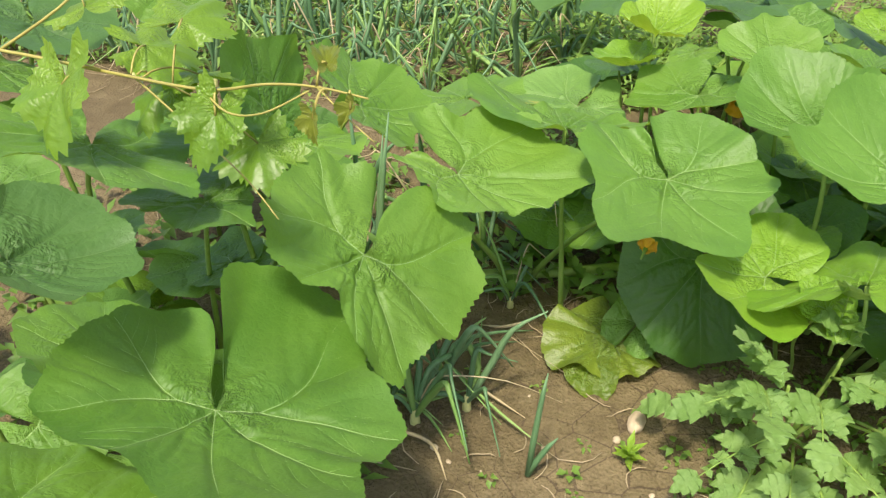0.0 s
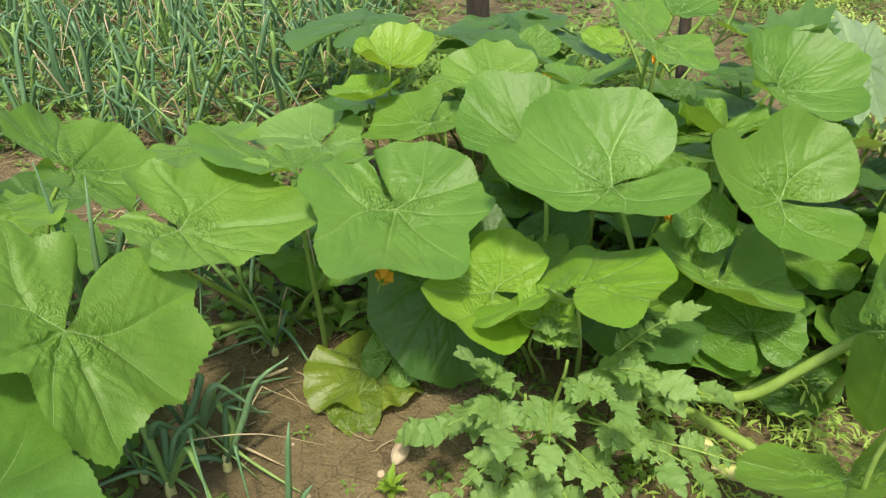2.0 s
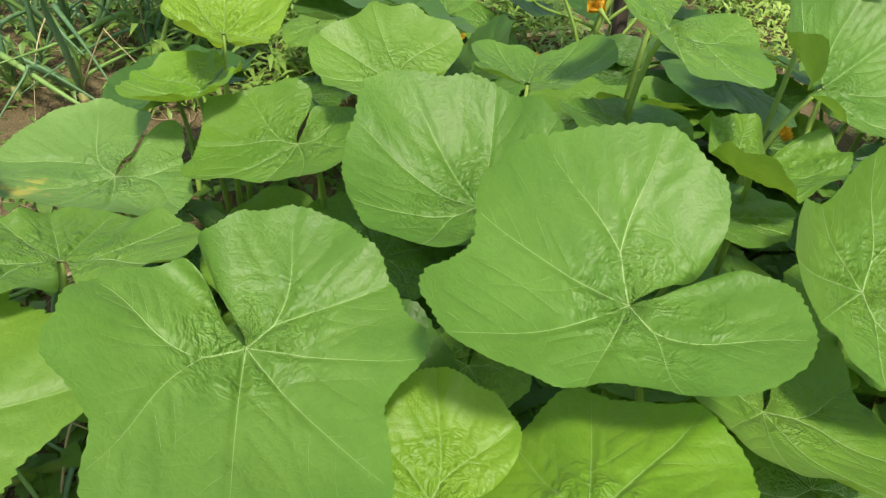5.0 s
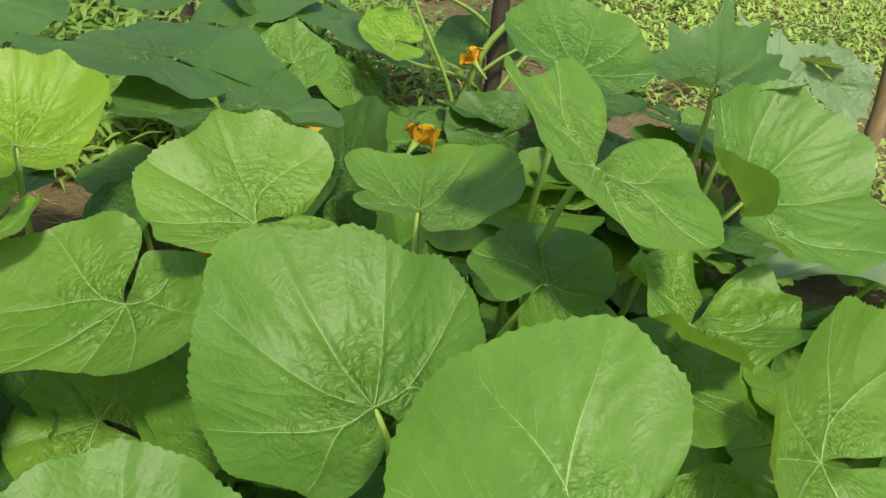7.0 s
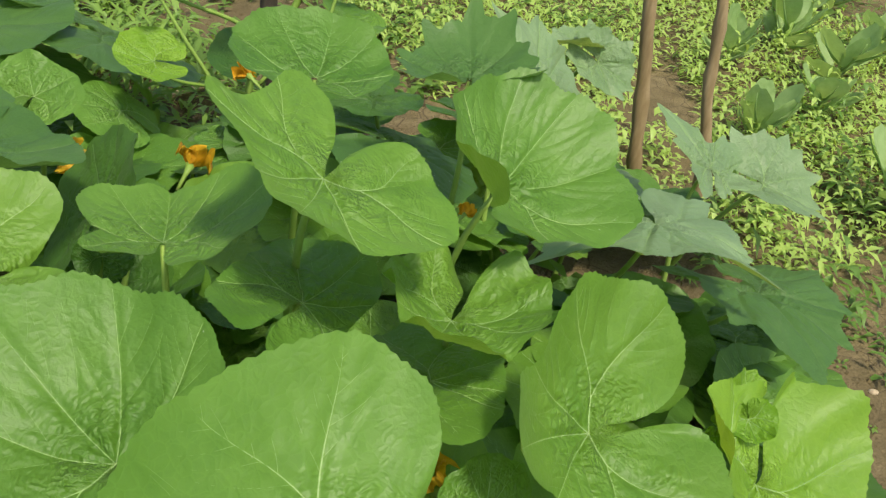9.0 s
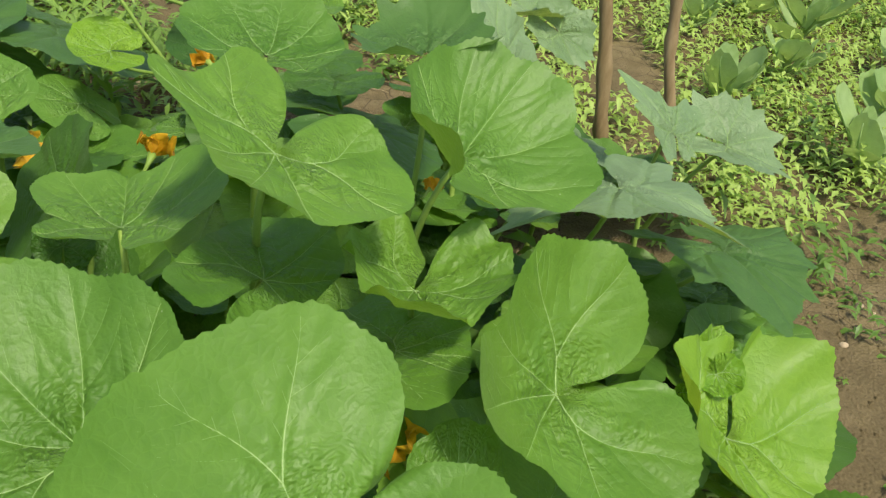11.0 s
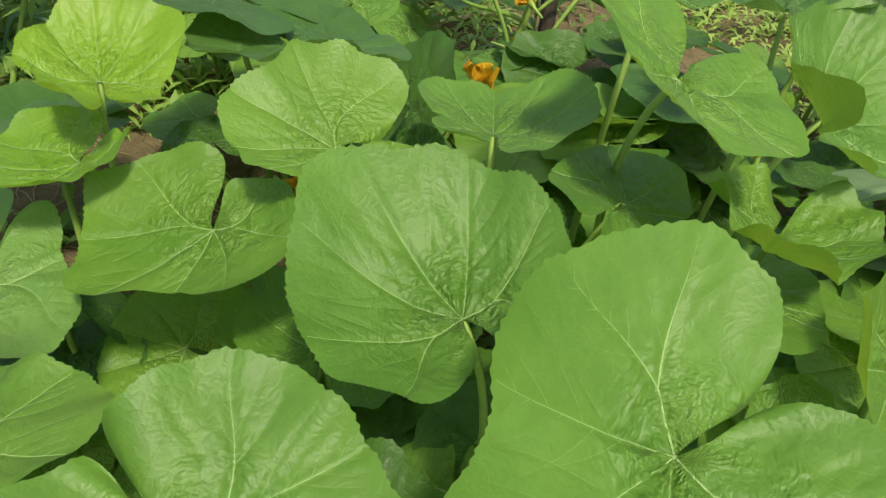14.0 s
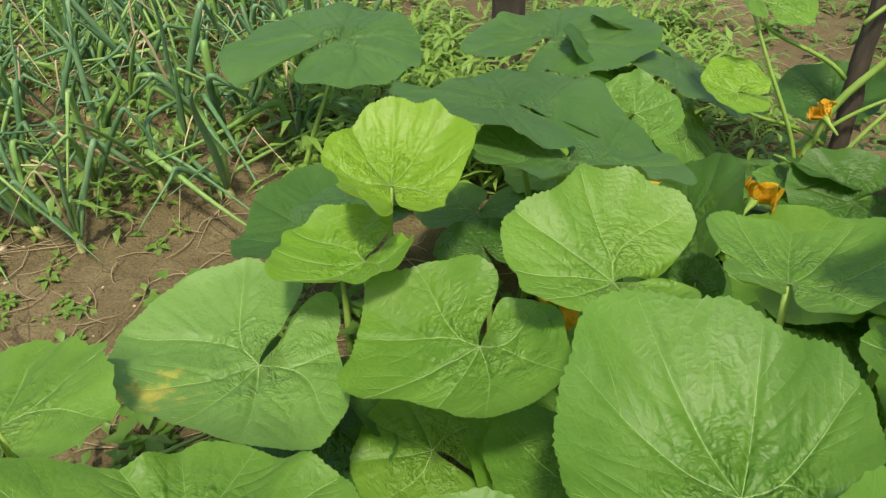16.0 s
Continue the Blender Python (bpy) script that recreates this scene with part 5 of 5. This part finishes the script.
# ---- low weeds, straw and crumbs ----
def blade_leaf(rng, base, length, width, yaw, lift, curl):
    """A small pointed leaf of two folded halves."""
    c, s = math.cos(yaw), math.sin(yaw)
    verts = []
    for t, w in ((0.0, 0.12), (0.45, 1.0), (1.0, 0.05)):
        out = length * t * math.cos(lift - curl * t)
        up = length * t * math.sin(lift - curl * t)
        for u in (-1, 0, 1):
            dx, dy = out, u * w * width
            verts.append((base[0] + dx * c - dy * s, base[1] + dx * s + dy * c, base[2] + up + abs(u) * w * width * 0.3))
    faces = []
    for i in range(2):
        for j in range(2):
            a = i * 3 + j
            faces.append((a, a + 1, a + 4, a + 3))
    return verts, faces


def weed_patch(name, label, mat, spots, rng, leaves, length, width, height):
    pieces = []
    for x, y, k in spots:
        top = height * rng.uniform(0.3, 1.1) * k
        g = ground_height(x, y)
        for i in range(leaves):
            z = top * (i / leaves) ** 0.8
            a = i * 2.4 + rng.uniform(-0.4, 0.4)
            off = 0.012 * rng.uniform(0, 1) + 0.12 * z
            pieces.append(blade_leaf(rng, (x + math.cos(a) * off, y + math.sin(a) * off, g + z), length * k * rng.uniform(0.6, 1.3), width * k * rng.uniform(0.7, 1.2), a, rng.uniform(-0.05, 0.8), rng.uniform(0.2, 0.9)))
    v, f = joined(pieces)
    return tagged(new(name, mesh_of(name, v, f, mat)), label, "weed", kind="stuff")


def ground_height(x, y):
    return 0.012 * noise.noise((x * 1.3, y * 1.3, 0)) + 0.012 * noise.noise((x * 5, y * 5, 3)) + 0.007 * noise.noise((x * 17, y * 17, 7))


def scatter(rng, count, x0, x1, y0, y1, keep=lambda x, y: True, k0=0.6, k1=1.3):
    out = []
    while len(out) < count:
        x, y = rng.uniform(x0, x1), rng.uniform(y0, y1)
        if keep(x, y):
            out.append((x, y, rng.uniform(k0, k1)))
    return out


rng = random.Random(5)
weed_patch("weeds", "small green weeds among the onions", WEED, scatter(rng, 1700, -2.3, 1.0, 3.15, 6.0, in_bed), rng, 8, 0.05, 0.009, 0.20)
weed_patch("weeds", "light green weeds covering the far bed", WEED_PALE, scatter(rng, 9000, 2.55, 7.5, 1.9, 7.0, lambda x, y: noise.noise((x * 1.4, y * 1.4, 9)) > -0.25 and y > 2.35 - 0.1 * x + 0.0), rng, 9, 0.040, 0.0070, 0.15)
weed_patch("weeds", "green weeds in the far bed", WEED, scatter(rng, 1700, 2.5, 7.5, 1.7, 7.0, lambda x, y: noise.noise((x * 1.1, y * 1.1, 4)) > -0.1), rng, 8, 0.05, 0.008, 0.15)
weed_patch("weeds", "sparse weeds on the soil behind the squash", WEED, scatter(rng, 900, 0.7, 3.6, 3.3, 7.5), rng, 6, 0.05, 0.013, 0.09)
weed_patch("weeds", "tall weeds between the onion bed and the squash", WEED, scatter(rng, 620, 0.55, 2.0, 3.25, 4.4), rng, 9, 0.07, 0.008, 0.20)
weed_patch("weeds", "feathery weeds beside the tomato plant", WEED_PALE, scatter(rng, 230, 1.28, 1.95, 1.1, 1.75), rng, 12, 0.030, 0.0035, 0.14)
weed_patch("weeds", "low broad weeds at the foot of the squash", WEED, scatter(rng, 75, 0.80, 1.4, 1.45, 1.9, lambda x, y: x > 0.88), rng, 8, 0.020, 0.006, 0.035)
weed_patch("weeds", "shaded weeds below the squash leaves", WEED, scatter(rng, 380, 0.35, 2.2, 2.0, 2.9), rng, 7, 0.045, 0.014, 0.12)
weed_patch("weeds", "shaded weeds below the squash leaves", WEED, scatter(rng, 160, -0.8, 0.3, 1.2, 2.6), rng, 7, 0.045, 0.012, 0.12)
weed_patch("weeds", "scattered seedlings on the open soil", WEED, scatter(rng, 14, 0.45, 0.95, 1.3, 1.75) + scatter(rng, 22, -0.1, 0.4, 2.6, 3.0) + scatter(rng, 30, 2.3, 3.0, 1.2, 1.95), rng, 6, 0.020, 0.006, 0.02)


def seedling(x, y):
    ob = empty("seedling", (x, y, ground_height(x, y)), "bright yellow-green rosette seedling on bare soil", "weed")
    rng = random.Random(3)
    for k in range(13):
        v, f = blade_leaf(rng, (0, 0, 0.004 + 0.002 * k), 0.022 + 0.012 * (k % 3), 0.008, k * 2.4, 0.5 + 0.05 * k, 0.3)
        part("leaf", mesh_of("leaf", v, f, LEAF["yellow"]), ob)


seedling(0.79, 1.525)


def strands(name, label, count, x0, x1, y0, y1, length, seed, mat, keep=lambda x, y: True):
    rng = random.Random(seed)
    pieces = []
    for x, y, k in scatter(rng, count, x0, x1, y0, y1, keep):
        a = rng.uniform(0, 6.283)
        pts = []
        bow = rng.uniform(-1.2, 1.2)
        for i in range(6):
            t = i / 5 - 0.5
            px, py = x + math.cos(a + bow * t) * length * k * t, y + math.sin(a + bow * t) * length * k * t
            pts.append((px, py, ground_height(px, py) + 0.004 + 0.006 * rng.random()))
        pieces.append(tube(pts, [0.0006, 0.0012, 0.0014, 0.0013, 0.001, 0.0005], 5))
    v, f = joined(pieces)
    tagged(new(name, mesh_of(name, v, f, mat)), label, "straw", kind="stuff")


strands("straw", "dry straw and stalks strewn between the onions", 520, -2.3, 1.0, 3.0, 5.8, 0.20, 2, STRAW)
strands("straw", "dry stalks strewn on the soil", 420, 0.7, 3.6, 3.0, 6.5, 0.16, 3, STRAW)
weed_patch("weeds", "sparse broad-leaved weeds before the onion bed", WEED, scatter(rng, 45, -0.5, 0.6, 2.45, 3.25), rng, 7, 0.026, 0.008, 0.03)
strands("straw", "dry straw on the soil before the onions", 150, -0.6, 0.7, 2.4, 3.3, 0.12, 12, STRAW)
strands("straw", "a few dry stalks on open soil", 60, 0.3, 1.1, 1.3, 2.1, 0.09, 4, STRAW)
strands("straw", "dry stalks below the squash leaves", 160, -0.6, 2.2, 1.9, 3.0, 0.14, 6, STRAW)


def pebble_mesh(size, seed):
    bm = bmesh.new()
    bmesh.ops.create_icosphere(bm, subdivisions=2, radius=size)
    for v in bm.verts:
        v.co *= 1 + 0.30 * noise.noise(v.co / size * 1.1 + Vector((seed, 0, 0))) + 0.22 * noise.noise(v.co / size * 2.6 + Vector((seed, 5, 0)))
        v.co.z *= 0.6
    me = bpy.data.meshes.new("stone")
    bm.to_mesh(me)
    bm.free()
    me.materials.append(STONE)
    me.polygons.foreach_set("use_smooth", [True] * len(me.polygons))
    return me


stone = tagged(new("stone", pebble_mesh(0.03, 4)), "elongated cream-coloured stone on bare soil", "stone")
stone.matrix_basis = pose(0.812, 1.625, 0.010, 0, 0, -12) @ Matrix.Diagonal((0.62, 1.15, 0.8, 1))
rng = random.Random(9)
pebbles = [pebble_mesh(0.0035 + 0.0018 * k, k) for k in range(4)]
for x, y, k in scatter(rng, 20, 0.35, 0.95, 1.35, 1.85) + scatter(rng, 26, -0.2, 0.5, 2.55, 3.2) + scatter(rng, 14, 2.35, 3.0, 1.3, 2.0):
    ob = tagged(new("stone", rng.choice(pebbles)), "small pale pebble lying on the soil", "stone", "pebbles")
    ob.matrix_basis = pose(x, y, ground_height(x, y) + 0.002, 0, 0, rng.uniform(0, 360)) @ Matrix.Diagonal((k, k * 0.8, k, 1))


def clods(count, x0, x1, y0, y1, seed):
    rng = random.Random(seed)
    base = [((1, 0, 0), (0, 1, 0), (-1, 0, 0), (0, -1, 0), (0, 0, 1), (0, 0, -1)), ((0, 1, 4), (1, 2, 4), (2, 3, 4), (3, 0, 4), (1, 0, 5), (2, 1, 5), (3, 2, 5), (0, 3, 5))]
    pieces = []
    for x, y, k in scatter(rng, count, x0, x1, y0, y1):
        s = 0.0045 * k * rng.choice((0.6, 0.8, 1.0, 1.7))
        g = ground_height(x, y)
        pieces.append(([(x + p[0] * s * rng.uniform(0.6, 1.3), y + p[1] * s * rng.uniform(0.6, 1.3), g + p[2] * s * rng.uniform(0.5, 0.9)) for p in base[0]], base[1]))
    v, f = joined(pieces)
    tagged(new("soil_crumbs", mesh_of("soil_crumbs", v, f, SOIL, False)), "loose crumbs of dry soil", "soil", kind="stuff")


clods(2600, 0.3, 1.2, 1.25, 2.2, 1)
clods(2200, -0.6, 0.7, 2.5, 3.4, 2)
clods(1500, 2.2, 3.2, 1.1, 2.1, 3)
clods(2500, 0.8, 3.2, 3.0, 5.5, 4)


# ---- a wilted leaf on the soil ----
wilted = empty("fallen_leaf", (0.69, 1.88, 0.0), "wilted yellow-green squash leaf lying crumpled on soil", "leaf")
squash_leaf(wilted, "wilted", 0.755, 1.84, 0.050, 10, -8, 118, 0.135, 0.92, 0.05, 0.05, -0.12, 0.10, -0.10, 0.1, 0.04, 0.03, 0.03, 0.02, 0.12, root=(0.86, 1.82, 0.012), ruffle=0.10, stalk=0.005, jag=0.0)
squash_leaf(wilted, "wilted", 0.715, 1.76, 0.040, -14, 18, 200, 0.080, 0.80, 0.05, 0.05, -0.15, 0.30, -0.10, 0.1, 0.02, 0.03, 0.03, 0.02, 0.12, root=(0.86, 1.82, 0.012), ruffle=0.07, stalk=0.004, jag=0.0)
squash_leaf(wilted, "green", 0.815, 1.86, 0.085, 34, 22, -28, 0.105, 0.62, 0.05, 0.05, -0.1, 0.35, -0.1, 0.1, -0.05, 0.05, 0.08, 0.05, 0.12, root=(0.86, 1.82, 0.012), ruffle=0.05, stalk=0.004, label="grey-green leaf folded over the wilted one")



# ---- brassicas in the far bed ----
def brassica_leaf_mesh(seed):
    rng = random.Random(seed)
    rows, cols = 12, 8
    verts, faces = [], []
    for i in range(rows + 1):
        t = i / rows
        w = 0.03 if t < 0.2 else 0.25 * math.sin(math.pi * min(1, (t - 0.12) / 0.95)) ** 0.7 + 0.01
        bow = 0.5 * t * t
        for j in range(cols + 1):
            u = j / cols * 2 - 1
            z = bow + 0.16 * abs(u) * w * 3 + 0.03 * math.sin(9 * t + 5 * u + seed) * abs(u)
            verts.append((u * w, 0.9 * t - 0.15 * bow, z * 0.6))
        
    for i in range(rows):
        for j in range(cols):
            a = i * (cols + 1) + j
            faces.append((a, a + 1, a + cols + 2, a + cols + 1))
    return mesh_of("leaf", verts, faces, BRASSICA)


BRASSICA_LEAVES = [brassica_leaf_mesh(k) for k in range(3)]
BRASSICA_RIB = mesh_of("midrib", *tube([(0, 0, -0.006), (0, 0.3, 0.015), (0, 0.6, 0.095), (0, 0.85, 0.21)], [0.028, 0.022, 0.013, 0.004], 6), VEIN)


def brassica(seed):
    rng = random.Random(seed)
    ob = new("cabbage_plant")
    for k in range(7):
        s = rng.uniform(0.17, 0.25)
        leaf = part("leaf", rng.choice(BRASSICA_LEAVES), ob, "", pose(0, 0, 0.03 + 0.012 * k, rng.uniform(8, 46), rng.uniform(-14, 14), k * 137 + rng.uniform(-20, 20)) @ Matrix.Diagonal((s, s, s, 1)))
        part("midrib", BRASSICA_RIB, leaf, "pale thick midrib")
    v, f = tube([(0, 0, -0.02), (0, 0, 0.06), (0, 0, 0.13)], [0.011, 0.012, 0.009], 8)
    part("stem", mesh_of("stem", v, f, STEM), ob)
    return tagged(ob, "young cabbage plant with upright grey-green paddle leaves", "cabbage", "cabbages in the far bed")


cabbages = [brassica(k) for k in range(3)]
rng = random.Random(31)
places = [(2.95 + 0.42 * i + rng.uniform(-0.08, 0.08), 2.05 + 0.40 * j + 0.10 * i + rng.uniform(-0.08, 0.08)) for i in range(7) for j in range(6)]
places = [p for p in places if p[0] > 3.2 and p[1] - 0.6 * (p[0] - 3.3) < 2.85]
for k, (x, y) in enumerate(places):
    sc = rng.uniform(0.8, 1.2)
    m = pose(x, y, 0, 0, 0, rng.uniform(0, 360)) @ Matrix.Diagonal((sc, sc, sc, 1))
    if k < 3:
        cabbages[k].matrix_basis = m
    else:
        copy_thing(cabbages[k % 3], m).scale = (sc, sc, sc)


# ---- stakes and trunk ----
def pole(name, label, category, base, top, r0, r1, mat, seed, knots=5, rough=0.06):
    rng = random.Random(seed)
    a, b = Vector(base), Vector(top)
    n = 36
    pts = [a + (b - a) * (i / n) + Vector((noise.noise((i * 0.22, seed, 0)), noise.noise((i * 0.22, seed, 5)), 0)) * r0 * 0.55 for i in range(n + 1)]
    rad = []
    for i in range(n + 1):
        r = r0 + (r1 - r0) * i / n
        rad.append(r * (1 + rough * noise.noise((i * 0.8, seed, 2))))
    for _ in range(knots):
        k = rng.randint(2, n - 2)
        rad[k] *= 1.22
    v, f = tube(pts, rad, 14)
    v = [p + Vector((noise.noise(p * 60), noise.noise(p * 60 + Vector((9, 0, 0))), 0)) * r0 * 0.14 for p in v]
    ob = new(name, mesh_of(name, [p - a for p in v], f, mat))
    ob.location = a
    return tagged(ob, label, category, "garden stakes" if category == "stake" else "")


pole("garden_stake", "rough brown wooden stake driven into the bed", "stake", (2.62, 2.484, -0.05), (2.62, 2.86, 1.35), 0.018, 0.015, STAKE, 1)
pole("garden_stake", "knotty brown wooden stake leaning slightly", "stake", (2.76, 2.38, -0.05), (2.76, 2.75, 1.35), 0.015, 0.012, STAKE, 2, 8)
pole("garden_stake", "dark wooden stake carrying squash stems", "stake", (1.885, 3.1, -0.05), (1.79, 3.1, 1.4), 0.021, 0.018, BARK, 3)
pole("tree_trunk", "slender upright tree trunk with rough dark bark", "tree", (1.235, 4.0, -0.05), (1.29, 4.0, 2.6), 0.052, 0.045, BARK, 4, 3, 0.10)
stick = pole("stick", "pale dry stick lying on the soil", "stick", (1.70, 3.60, 0.02), (2.08, 3.62, 0.03), 0.010, 0.007, STRAW, 6, 1)


# ---- ground ----
def ground():
    xs = np.concatenate([np.linspace(-60, -3, 8)[:-1], np.arange(-3, 6.5, 0.035), np.linspace(6.6, 60, 8)])
    ys = np.concatenate([np.linspace(-40, 0, 6)[:-1], np.arange(0, 7, 0.035), np.linspace(7.1, 70, 8)])
    verts = [(x, y, ground_height(x, y)) for y in ys for x in xs]
    w = len(xs)
    faces = [(j * w + i, j * w + i + 1, (j + 1) * w + i + 1, (j + 1) * w + i) for j in range(len(ys) - 1) for i in range(w - 1)]
    ob = new("ground", mesh_of("ground", verts, faces, SOIL))
    return tagged(ob, "dry crumbly brown garden soil with fine cracks", "soil", kind="structure")


ground()
